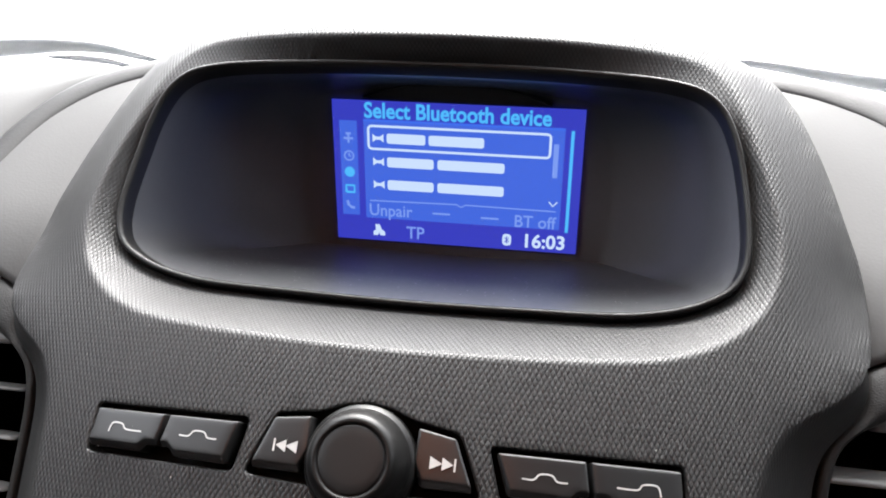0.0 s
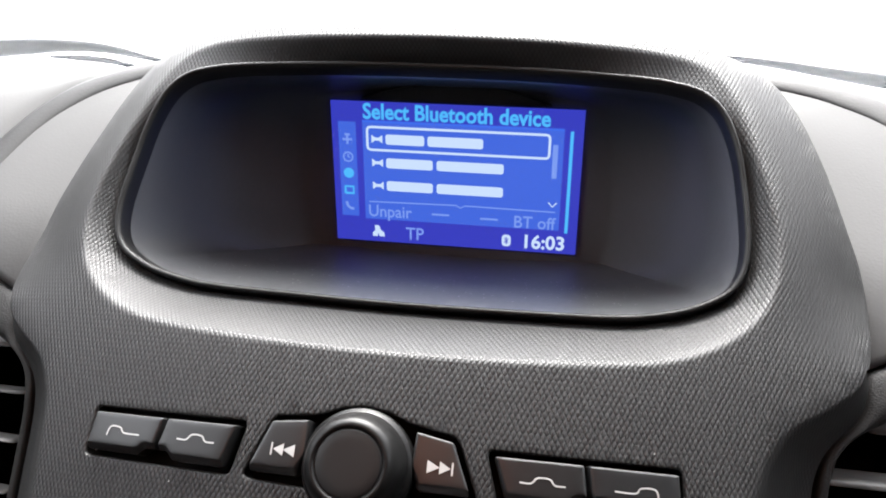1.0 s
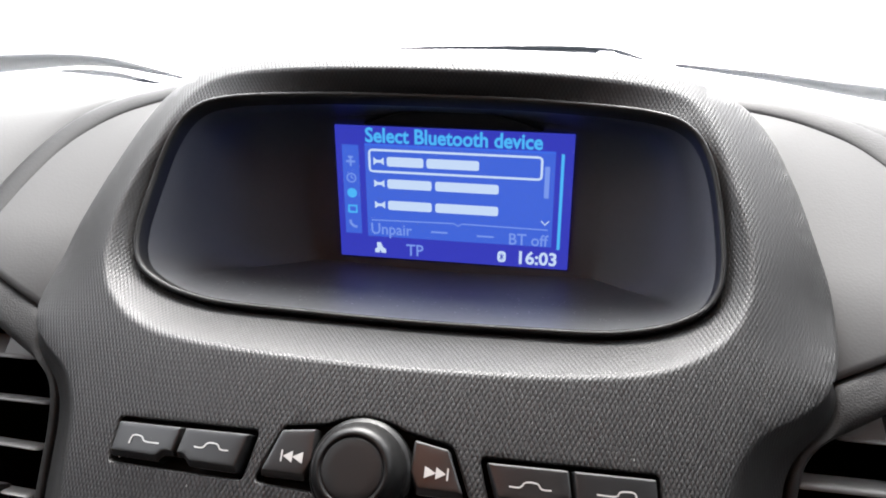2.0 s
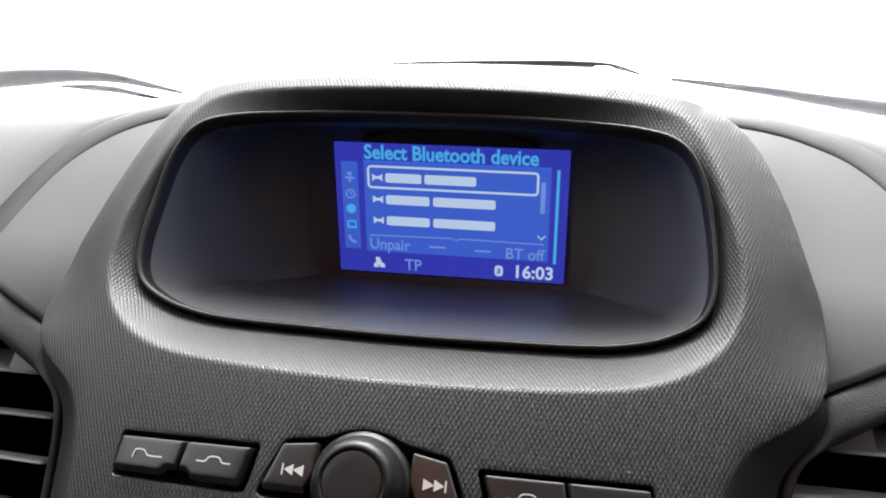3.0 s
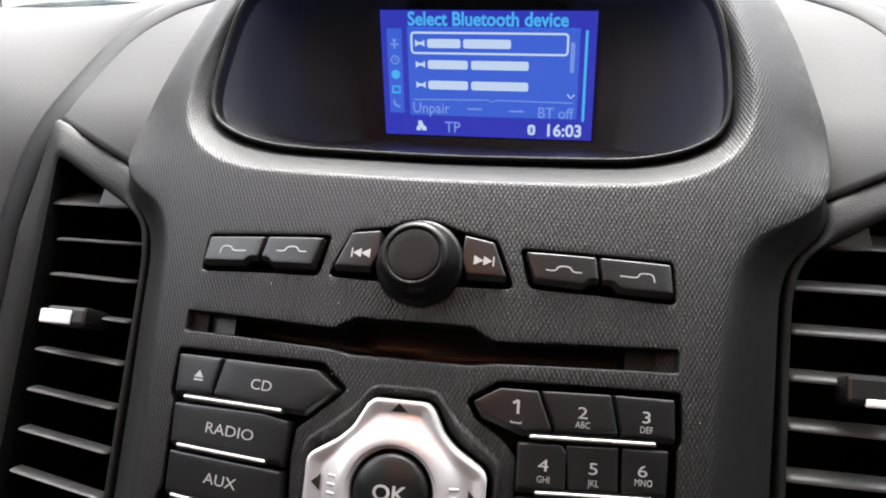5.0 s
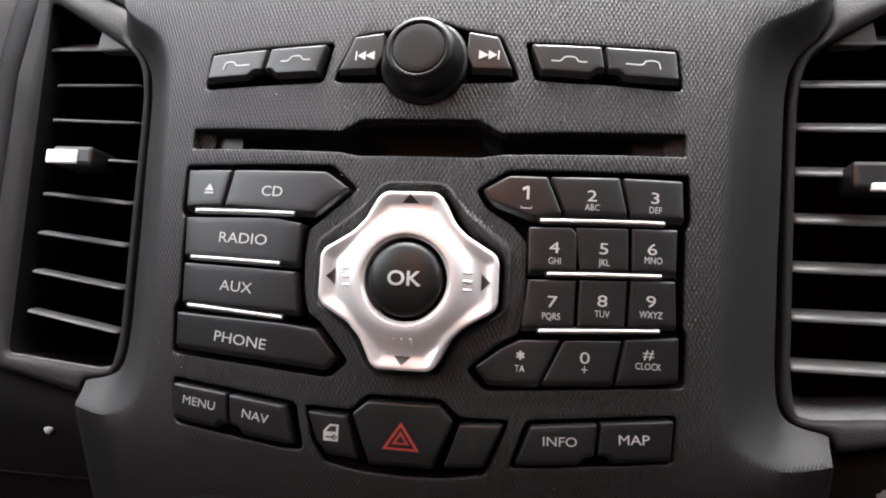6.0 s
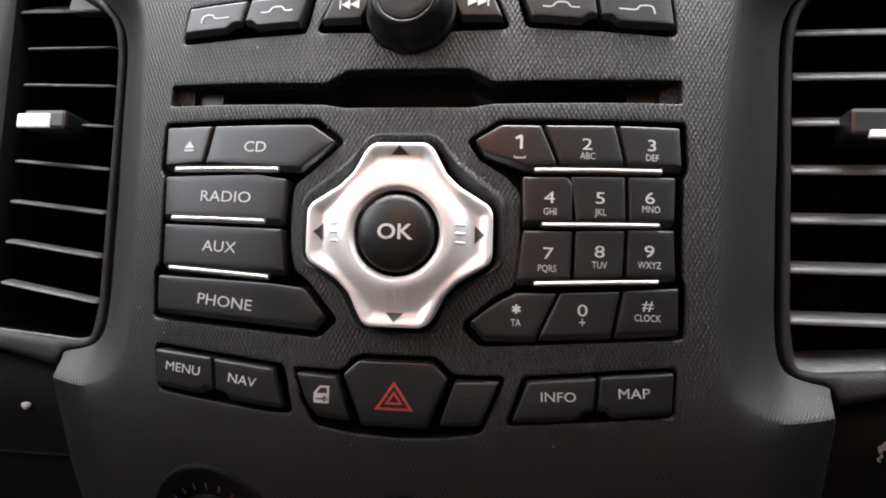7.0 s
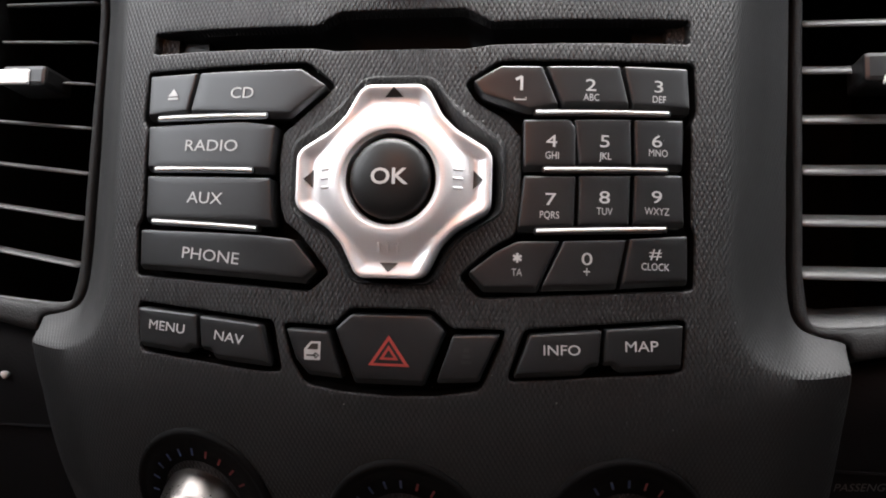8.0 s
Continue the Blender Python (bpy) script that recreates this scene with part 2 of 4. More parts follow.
slab("wall_quarter_right", (0.74, 0.08, 0.98), (0.8, 0.62, 1.22), DARK_DASH, "unseen dark panel that blocks the front side light")
slab("wall_rear", (-0.8, -1.74, 0.0), (0.8, -1.7, 1.27), DARK_DASH, "dark rear wall of the cabin")
slab("wall_front", (-0.8, 0.71, 0.0), (0.8, 0.75, 0.6), DARK_DASH, "dark bulkhead behind the dashboard")


def pillar(name, a, b, w, label):
    """A slanted roof post from a to b."""
    bm = bmesh.new()
    rings = []
    for p in (a, b):
        rings.append([(p[0] + dx * w, p[1] + dy * w, p[2]) for dx, dy in ((-.5, -.6), (.5, -.6), (.5, .6), (-.5, .6))])
    loft(bm, rings, cap_start=True, cap_end=True)
    tidy(bm)
    bmesh.ops.bevel(bm, geom=bm.edges[:], offset=0.01, segments=2, affect="EDGES")
    return tagged(part(name, bm, HEADLINER, smooth=False), label, "pillar", kind="structure")


for side in (-1, 1):
    pillar("pillar_front", (side * 0.76, 0.62, 0.6), (side * 0.60, 0.08, 1.25), 0.08, "slanted windscreen pillar trimmed in beige")

# ground and the truck's white bonnet outside
bm = bmesh.new()
bmesh.ops.create_grid(bm, x_segments=8, y_segments=8, size=400)
for v in bm.verts:
    v.co.z = -0.7
tagged(part("ground", bm, ASPHALT), "pale grey concrete ground reaching the horizon", "ground", kind="structure")
bm = bmesh.new()
rings = []
for k in range(15):
    y = 0.74 + k * 0.085
    rings.append([(x, y, 0.60 + 0.02 * math.sin(k / 14 * 3.0) - 0.09 * (k / 14) ** 2 - 0.09 * (abs(x) / 0.85) ** 3) for x in np.linspace(-0.85, 0.85, 25)])
loft(bm, rings, closed=False)
tidy(bm)
bmesh.ops.solidify(bm, geom=bm.faces[:], thickness=0.01)
tagged(part("bonnet", bm, WHITE_PAINT), "white painted bonnet outside the windscreen", "bonnet", kind="structure")

# pale building across the yard, seen through the windscreen
RENDER_WALL = grained_plastic("wall_render", (0.82, 0.79, 0.70), 0.9, 40)
PANEL_DOOR = grained_plastic("door_paint", (0.74, 0.70, 0.55), 0.6, 30)
ROOF_SHEET = grained_plastic("roof_sheet", (0.35, 0.35, 0.36), 0.7, 20)
building = thing("building", "pale rendered building standing across the yard", "building", Matrix())
bm = bmesh.new()
box(bm, (4.3, 15.0, -0.7), (19.0, 22.0, 6.6), 0.03)
part("wall", bm, RENDER_WALL, building, smooth=False)
bm = bmesh.new()
loft(bm, [[(x, 14.6, 6.6), (x, 18.5, 8.2), (x, 22.4, 6.6), (x, 22.4, 6.45), (x, 14.6, 6.45)] for x in (4.0, 19.3)], cap_start=True, cap_end=True)
part("roof", tidy(bm), ROOF_SHEET, building, smooth=False)
bm = bmesh.new()
box(bm, (4.9, 14.94, -0.7), (6.2, 15.0, 1.6), 0.01)
part("door", bm, PANEL_DOOR, building, "cream panelled door", smooth=False)

# windscreen
GLASS, _b, _n, _l = shader("windscreen_glass", (1, 1, 1), 0.0)
_mix, _clear, _gloss = _n.new("ShaderNodeMixShader"), _n.new("ShaderNodeBsdfTransparent"), _n.new("ShaderNodeBsdfGlossy")
_gloss.inputs["Roughness"].default_value = 0.02
_mix.inputs[0].default_value = 0.05
_l.new(_clear.outputs[0], _mix.inputs[1])
_l.new(_gloss.outputs[0], _mix.inputs[2])
_l.new(_mix.outputs[0], _n["Material Output"].inputs["Surface"])
bm = bmesh.new()
rings = []
for k in range(9):
    t = k / 8
    rings.append([(x * (1 - 0.1 * t), 0.66 - 0.57 * t - 0.06 * (x / 0.75) ** 2, 0.64 + 0.605 * t + 0.02 * math.sin(math.pi * t)) for x in np.linspace(-0.74, 0.74, 17)])
loft(bm, rings, closed=False)
glass = tagged(part("window_1", tidy(bm), GLASS), "clear curved windscreen over the dashboard", "windscreen", kind="structure")
glass.visible_shadow = False

# ---- the dashboard on both sides of the stack ----
dashboard = thing("dashboard", "grained grey plastic dashboard either side of the centre stack", "dashboard", Matrix())


ARCH_IN = mm([(197.5, -97), (198.5, -20), (199.5, 30), (197.5, 63), (195.5, 90), (194, 110), (193, 130), (190, 149), (184, 163), (173.5, 176), (160, 185), (147, 191), (125, 196), (70, 200), (0, 201)])
ARCH_OUT = mm([(211, -97), (211, -20), (211, 30), (209.5, 62), (207.5, 95), (206, 124), (204, 147), (199, 166), (191, 180), (179, 190), (165, 197), (150, 203), (125, 208), (70, 212), (0, 213)])


def arch_y(z):
    """Depth of the dash's inner pad: upright beside the vents, then sloping away."""
    y = 0.036 + 0.09 * max(0.0, z - 0.045) + 6.0 * min(0.0425, max(0.0, z - 0.066)) ** 2
    return y + 0.51 * max(0.0, z - 0.1085)


def resampled(line, n, closed=False):
    pts = line + [line[0]] if closed else line
    ls = [0.0]
    for p, q in zip(pts, pts[1:]):
        ls.append(ls[-1] + math.dist(p, q))
    return [(float(np.interp(s * ls[-1], ls, [p[0] for p in pts])), float(np.interp(s * ls[-1], ls, [p[1] for p in pts]))) for s in np.linspace(0, 1, n + 1 if closed else n)][: n]


ARCH_A, ARCH_B = resampled(smooth_line(ARCH_IN, 0.003), 110), resampled(smooth_line(ARCH_OUT, 0.003), 110)
LEANED = PANEL.inverted()


def upper_pad(side):
    """The dash beyond the arch, out to the doors and up to the windscreen."""
    bm = bmesh.new()
    rows = []
    n = len(ARCH_B)
    for t in (0, 0.008, 0.02, 0.05, 0.1, 0.18, 0.28, 0.4, 0.55, 0.7, 0.85, 1.0):
        row = []
        for i, p in enumerate(ARCH_B):
            near = Vector((p[0], arch_y(p[1]), p[1]))
            f = min(1.0, max(0.0, (i / (n - 1) - 0.42) / 0.3))
            f = f * f * (3 - 2 * f)
            low = Vector((0.74, near.y + 0.03, p[1] * 1.5 - 0.01))
            high = LEANED @ Vector((0.74 * min(1.0, p[0] / 0.2) ** 1.3, 0.60 - 0.05 * (p[0] / 0.2) ** 2, 0.640))
            far = low.lerp(high, f)
            q = near.lerp(far, t)
            q.y -= 0.04 * math.sin(math.pi * min(1.0, t * 1.4)) * (1 - f)
            q.z -= 0.03 * math.sin(math.pi * t) * f
            if t == 0:
                q.y += 0.0012
            row.append((side * q.x, q.y, q.z))
        rows.append(row)
    loft(bm, rows, closed=False)
    return tidy(bm)


def arch_band(side):
    """The darker sunk band that arches round vent and hood."""
    bm = bmesh.new()
    rows = []
    for t, d in ((0, 0.004), (0, 0.0006), (0.06, 0.0), (0.2, -0.0006), (0.5, -0.0009), (0.8, -0.0005), (0.94, 0.0002), (1.0, 0.0012), (1.0, 0.006)):
        rows.append([(side * (p[0] + (q[0] - p[0]) * t), arch_y(p[1]) * (1 - t) + arch_y(q[1]) * t + d, p[1] + (q[1] - p[1]) * t) for p, q in zip(ARCH_A, ARCH_B)])
    loft(bm, rows, closed=False)
    return tidy(bm)


def inner_pad(side):
    """The grey pad between the hood and the arch, above the vent."""
    near = resampled(smooth_line(mm([(143, 66), (141, 83), (136, 102), (130, 123), (120, 142), (110, 155), (96, 165), (78, 170), (38, 172), (0, 173)]), 0.003), 80)
    start = min(range(len(ARCH_A)), key=lambda i: abs(ARCH_A[i][1] - 0.0925))
    far = resampled(ARCH_A[start:], 80)
    bm = bmesh.new()
    rows = []
    for t in np.linspace(0, 1, 14):
        row = []
        for p, q in zip(near, far):
            x, z = p[0] + (q[0] - p[0]) * t, p[1] + (q[1] - p[1]) * t
            row.append((side * x, arch_y(z) - 0.003 * math.sin(math.pi * t), z))
        rows.append(row)
    loft(bm, rows, closed=False)
    # the lower edge turns in at the seam
    edge = [r[0] for r in rows]
    loft(bm, [edge, [(x, y + 0.0012, z - 0.0006) for x, y, z in edge], [(x, y + 0.012, z - 0.001) for x, y, z in edge]], closed=False)
    return tidy(bm, 0.00005)


for side in (-1, 1):
    for name, make, mat, lab in (("upper_pad", upper_pad, DASH, "grey grained outer pad"), ("arch_band", arch_band, BAND, "darker arched trim band"), ("inner_pad", inner_pad, DASH, "grey grained inner pad")):
        part(name, make(side), mat, dashboard, lab).matrix_world = PANEL

# lower dark panels under the vents
def panel_top(x):
    """Height of the seam under the vent, rising away from the stack."""
    return -0.1048 + 0.235 * min(0.06, max(0.0, x - 0.146))


def panel_y(x, z):
    """Depth of the lower panel, falling back towards the floor."""
    return 0.041 + 0.10 * (x - 0.14) ** 2 + 0.35 * max(0.0, -z - 0.11) + 2.5 * max(0.0, -z - 0.125) ** 2


def lower_panel(side):
    bm = bmesh.new()
    rings = []
    for t in np.linspace(0, 1, 14):
        ring = []
        for x in np.linspace(0.128, 0.62, 60):
            z = -0.42 + (panel_top(x) + 0.42) * t
            ring.append((side * x, panel_y(x, z), z))
        rings.append(ring)
    rings.append([(p[0], p[1] + 0.004, p[2] + 0.002) for p in rings[-1]])
    rings.append([(p[0], p[1] + 0.06, p[2]) for p in rings[-1]])
    loft(bm, rings, closed=False)
    return tidy(bm)


for side in (-1, 1):
    ob = part("lower_panel", lower_panel(side), DARK_DASH, dashboard, "dark lower panel")
    ob.matrix_world = PANEL

# ---- the centre stack ----
stack = thing("centre_stack", "dark grey diamond-textured centre stack with radio keys and a hooded display", "centre stack")

OPENING_HALF = mm([(0, 71.6), (40, 72.2), (66, 73.0), (79.5, 74.7), (92, 78.1), (103.2, 84.4), (108.2, 92.3), (109.8, 101.5), (109.6, 112), (108.2, 127), (105.4, 140), (100.6, 150.4), (93.2, 156.7), (83, 159.6), (72, 161), (56, 162), (34, 162.9), (0, 163.2)])
CREASE_HALF = mm([(0, 55), (40, 56.2), (68, 58.6), (84, 61.6), (98, 67.8), (109.5, 78), (115.2, 90.5), (116.4, 104), (114.6, 117), (111.4, 131), (107.6, 146), (102.8, 158), (95.5, 165.8), (85, 169), (70, 169.9), (50, 169.6), (25, 169), (0, 168.8)])
HOOD_HALF = mm([(142, 65.8), (143.1, 69.6), (143.6, 78), (143.2, 88), (141, 100), (136.5, 115), (130, 136), (122.4, 155.5), (113, 168), (99, 174.8), (80, 176.4), (50, 175.8), (25, 175), (0, 174.6)])
NOTCH_INNER = mm([(142.9, -107.0), (140.4, -107.5), (136.5, -108.2), (131, -108.9), (124.5, -109.1), (118, -107.9), (111, -105), (106, -100), (102.6, -90), (101.2, -78), (100.6, -59), (101, -22), (103, 5), (104.8, 20), (106, 27), (108.4, 34.3), (113.6, 42.6), (119, 47.3), (125, 50.8), (131, 54.5), (135.7, 57.6), (139.6, 61.2), (142, 65.8)])
NOTCH_OUTER = mm([(143.4, -97.4), (142.8, -96.9), (141.4, -96.5), (138.4, -96), (134, -94.9), (129, -92.4), (126.2, -86), (125.4, -72), (125.8, -55), (126.2, -35), (127, -15), (127.6, 5), (128, 20), (128.6, 28), (130, 35), (133, 41.2), (137.5, 46.4), (141.3, 50.4), (143.7, 54.6), (145, 59), (145.2, 63.5)])
EDGE_BOTTOM = mm([(0, -190), (140.6, -190), (141.2, -147), (142.2, -125), (142.8, -112), (142.9, -107.0)])


OPENING = resampled(smooth_line(both_sides(OPENING_HALF), 0.002, True), 220, True)
CREASE = resampled(smooth_line(both_sides(CREASE_HALF), 0.002, True), 220, True)
HOOD = [(x + 0.45 * shoulder(x, z) * min(1.0, x / 0.06), z + 0.3 * shoulder(x, z)) for x, z in smooth_line(HOOD_HALF, 0.004)]
NOTCH_A = resampled(smooth_line(NOTCH_INNER, 0.002), 90)
NOTCH_B = resampled(smooth_line(NOTCH_OUTER, 0.002), 90)

# wells of the keys
WELL_L = rounded(mm([(-91, -13.3), (-30.5, -14.6), (-20.8, -22.5), (-34, -34.2), (-37.8, -37), (-38.8, -46), (-38, -60), (-36, -66), (-31, -69.6), (-20.6, -81.8), (-27, -87.3), (-91, -82.6), (-91.4, -66.5), (-89.5, -64), (-89.5, -32.8), (-91.5, -30)]), 0.0016)
WELL_R = rounded(mm([(91, -13.3), (91.6, -29), (90, -32), (90, -64), (91.2, -66.5), (91, -83.2), (27, -88), (20.8, -82), (30.5, -73.4), (37.8, -69.2), (39.4, -62), (39.2, -39), (34, -33.2), (25, -27.8), (21.2, -22.3), (31.5, -15.2)]), 0.0016)
WELL_TL = rounded(mm([(-86.2, 31), (-87, 17.3), (-37.5, 17), (-34.6, 31.5)]), 0.0015)
WELL_TR = rounded(mm([(86.8, 31.2), (35, 30.9), (39, 17.8), (88, 17)]), 0.0015)
WELL_SEEK = rounded(mm([(-26.2, 33.8), (-33, 17), (-13, 16.2), (-10, 11), (0, 8.6), (10, 11), (13, 16.2), (33, 17), (26.2, 33.2), (12.5, 35.6), (7, 37.8), (0, 39), (-7, 37.8), (-12.5, 35.4)]), 0.002)
WELL_MENU = rounded(mm([(-89.8, -92), (-39, -97.2), (-36, -112.8), (-44, -112.9), (-88.5, -108)]), 0.0018)
WELL_INFO = rounded(mm([(89, -92.8), (88.3, -108.2), (36, -112.9), (41, -97.6)]), 0.0018)
WELL_HAZ = rounded(mm([(-35, -97.9), (-32, -109), (-27.5, -116.2), (-14, -118.2), (0, -118.8), (14, -118.2), (27.5, -116), (35, -97.9), (18.6, -98.2), (12.8, -92.6), (-12.8, -92.8), (-18.6, -98.4)]), 0.0018)
WELL_SLOT = rounded(mm([(-90, 1.3), (-28.5, -2), (-20.5, 2.4), (20.5, 2.4), (28.5, -2), (90, 1.3), (90, -6.4), (28.5, -9.4), (21, -10.8), (-21, -10.8), (-28.5, -9.4), (-90, -6.4)]), 0.0012)
PAD_WELL = rounded(mm([(-11.5, -19.6), (11.5, -19.6), (17, -27.5), (33.2, -40), (34.2, -42.5), (34.2, -60.5), (33, -63), (20, -71.5), (13.5, -84.8), (-13.5, -84.8), (-20, -71.5), (-33, -63), (-34.2, -60.5), (-34.2, -42.5), (-33.2, -40), (-17, -27.5)]), 0.004)
PAD_EDGE = rounded(mm([(-8.3, -24.2), (8.3, -24.2), (10.8, -26), (14.9, -33.8), (19.3, -38.2), (28.6, -43.8), (30, -46.2), (30, -60.2), (28.6, -62.8), (19.3, -68.2), (14.9, -72.8), (10.6, -81.6), (8.4, -83), (-8.4, -83), (-10.6, -81.6), (-14.9, -72.8), (-19.3, -68.2), (-28.6, -62.8), (-30, -60.2), (-30, -46.2), (-28.6, -43.8), (-19.3, -38.2), (-14.9, -33.8), (-10.8, -26)]), 0.0015, 0.0008)
WELLS = [grown(w, 0.0004) for w in (WELL_L, WELL_R, WELL_TL, WELL_TR, WELL_SEEK, WELL_MENU, WELL_INFO, WELL_HAZ)] + [WELL_SLOT]


def inside(points, poly):
    """Which of the points lie in the polygon."""
    p, q = np.array(points), np.array(poly)
    hit = np.zeros(len(p), bool)
    for a, b in zip(q, np.roll(q, -1, 0)):
        cross = (a[1] > p[:, 1]) != (b[1] > p[:, 1])
        with np.errstate(divide="ignore", invalid="ignore"):
            xi = a[0] + (p[:, 1] - a[1]) / (b[1] - a[1]) * (b[0] - a[0])
        hit ^= cross & (p[:, 0] < xi)
    return hit


def toward(loop, centre, p):
    """Where the way from the centre to p crosses the loop."""
    d = Vector((p[0] - centre[0], p[1] - centre[1]))
    best = p
    for q, r in zip(loop, loop[1:] + loop[:1]):
        e = Vector((r[0] - q[0], r[1] - q[1]))
        den = d.x * e.y - d.y * e.x
        if abs(den) < 1e-12:
            continue
        w = Vector((q[0] - centre[0], q[1] - centre[1]))
        t, s = (w.x * e.y - w.y * e.x) / den, (w.x * d.y - w.y * d.x) / den
        if t > 0 and -1e-6 <= s <= 1 + 1e-6:
            best = (centre[0] + d.x * t, centre[1] + d.y * t)
    return best


def skin_y(x, z):
    return face_y(x, z) + shoulder(x, z)


def open_y(z):
    """Depth of the rim of the display opening."""
    return 0.0245 + 0.0055 * min(1.0, max(0.0, (z - 0.074) / 0.05))


CREASE_RADIUS = 0.0015
# the way along the skin from the middle line, on a grid over the face
WEAVE_X, WEAVE_Z = np.linspace(0, 0.15, 61), np.linspace(-0.2, 0.2, 81)
WEAVE_RUN = []
for _z in WEAVE_Z:
    _depth = np.array([skin_y(_x, _z) for _x in WEAVE_X])
    WEAVE_RUN.append(np.concatenate([[0], np.cumsum(np.hypot(np.diff(WEAVE_X), np.diff(_depth)))]))


def weave_place(x, z):
    f = min(79.999, max(0.0, (z + 0.2) / 0.005))
    i = int(f)
    a, b = (float(np.interp(abs(x), WEAVE_X, WEAVE_RUN[k])) for k in (i, i + 1))
    return Vector((math.copysign(a + (b - a) * (f - i), x), z))


def lay_weave(layer, rows, fade=1.0, pace=2):
    """Carries the weave from the first row over the others by the way along the surface; its relief fades towards the last."""
    for i, first in enumerate(rows[0]):
        u, run = weave_place(first.co.x, first.co.z), 0.0
        end = rows[-1][i].co
        way = Vector((end.x - first.co.x, end.z - first.co.z))
        way = way.normalized() if way.length > 1e-5 else Vector((0, 0))
        for j, row in enumerate(rows):
            if j:
                run += (row[i].co - rows[j - 1][i].co).length
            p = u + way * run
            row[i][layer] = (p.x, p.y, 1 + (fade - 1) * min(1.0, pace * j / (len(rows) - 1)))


def flat_weave(bm):
    layer = bm.verts.layers.float_vector.new("weave")
    for v in bm.verts:
        v[layer] = (v.co.x, v.co.z, 1)
    return bm


def hood_line(side):
    """The hood's outline on one side; its top leans a little to the right."""
    return [(side * x + (0.0030 * min(1.0, max(0.0, (z - 0.085) / 0.05)) if x > 1e-9 else 0.0030), z) for x, z in HOOD]


def fascia_bm():
    """The face with its wells, the bevel round the display opening, the flanks at the vents and the hood's outer skin."""
    below = smooth_line(EDGE_BOTTOM[1:], 0.006)[:-1] + NOTCH_A[:-1]
    outer = below + hood_line(1) + hood_line(-1)[::-1][1:] + [(-x, z) for x, z in reversed(below)]
    soft = grown(CREASE, CREASE_RADIUS)
    holes = [grown(w, 0.0008) for w in WELLS] + [grown(PAD_WELL, 0.0), soft]
    loops = [outer] + holes
    verts, edges = [], []
    for lp in loops:
        s = len(verts)
        verts += [Vector(p) for p in lp]
        edges += [(s + i, s + (i + 1) % len(lp)) for i in range(len(lp))]
    grid = [(x, z) for x in np.arange(-0.144, 0.145, 0.006) for z in np.arange(-0.187, 0.178, 0.006)]
    ok = inside(grid, outer)
    for h in holes:
        ok &= ~inside(grid, grown(h, 0.002))
    ok &= inside(grid, grown(outer, -0.003))
    verts += [Vector(g) for g, k in zip(grid, ok) if k]
    # narrow borders keep the shading of the edges to themselves
    border = []
    for h in holes:
        border += grown(h, 0.0009)[::2]
    fit = inside(border, grown(outer, -0.0012))
    for h in holes:
        fit &= ~inside(border, grown(h, 0.0007))
    verts += [Vector(g) for g, k in zip(border, fit) if k]
    vs, _, faces, *_ = delaunay_2d_cdt(verts, edges, [], 0, 1e-7)
    mid = [((vs[a].x + vs[b].x + vs[c].x) / 3, (vs[a].y + vs[b].y + vs[c].y) / 3) for a, b, c in faces]
    keep = inside(mid, outer)
    for h in holes:
        keep &= ~inside(mid, h)
    bm = bmesh.new()
    layer = bm.verts.layers.float_vector.new("weave")
    bv = [bm.verts.new(on_face(v.x, v.y) + Vector((0, shoulder(v.x, v.y), 0))) for v in vs]
    for v, p in zip(bv, vs):
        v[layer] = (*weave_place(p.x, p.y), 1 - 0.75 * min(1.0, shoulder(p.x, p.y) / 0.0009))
    for f, k in zip(faces, keep):
        if k:
            bm.faces.new([bv[i] for i in f])
    # rounded lips of the wells
    for w in WELLS:
        lay_weave(layer, loft(bm, [[on_face(*p) for p in grown(w, 0.0008)], [on_face(*p, -0.0001) for p in grown(w, 0.0004)], [on_face(*p, -0.0004) for p in grown(w, 0.0001)], [on_face(*p, -0.0010) for p in w]]))
    # sloping channel round the navigation pad
    inner = grown(PAD_EDGE, 0.0012)
    a = PAD_WELL
    b = [toward(inner, (0.0, -0.0534), p) for p in a]
    rows = []
    for t, h in ((0, 0), (0.10, 0.0006), (0.22, 0.0012), (0.32, 0.0013), (0.42, 0.0010), (0.62, -0.0004), (0.84, -0.0020), (0.95, -0.0028), (1.0, -0.0036)):
        rows.append([on_face(p[0] + (q[0] - p[0]) * t, p[1] + (q[1] - p[1]) * t, h) for p, q in zip(a, b)])
    lay_weave(layer, loft(bm, rows))
    # a rounded crease, then the bevel down to the display opening
    rows = []
    for t in (0, 0.2, 0.4, 0.6, 0.8, 1.0):
        ring = []
        for o, p, q in zip(soft, CREASE, OPENING):
            a, c = Vector((o[0], skin_y(*o), o[1])), Vector((p[0], face_y(*p), p[1]))
            e = Vector((q[0], open_y(q[1]), q[1]))
            d = c.lerp(e, min(0.6, 1.3 * CREASE_RADIUS / (e - c).length))
            ring.append(a * (1 - t) ** 2 + c * 2 * t * (1 - t) + d * t * t)
        rows.append(ring)
    for t in (0.25, 0.5, 0.75, 1.0):
        rows.append([Vector(p).lerp(Vector((q[0], open_y(q[1]), q[1])), t) for p, q in zip(rows[5], OPENING)])
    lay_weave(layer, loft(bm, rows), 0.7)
    # flanks beside the vents
    for s in (1, -1):
        rows = []
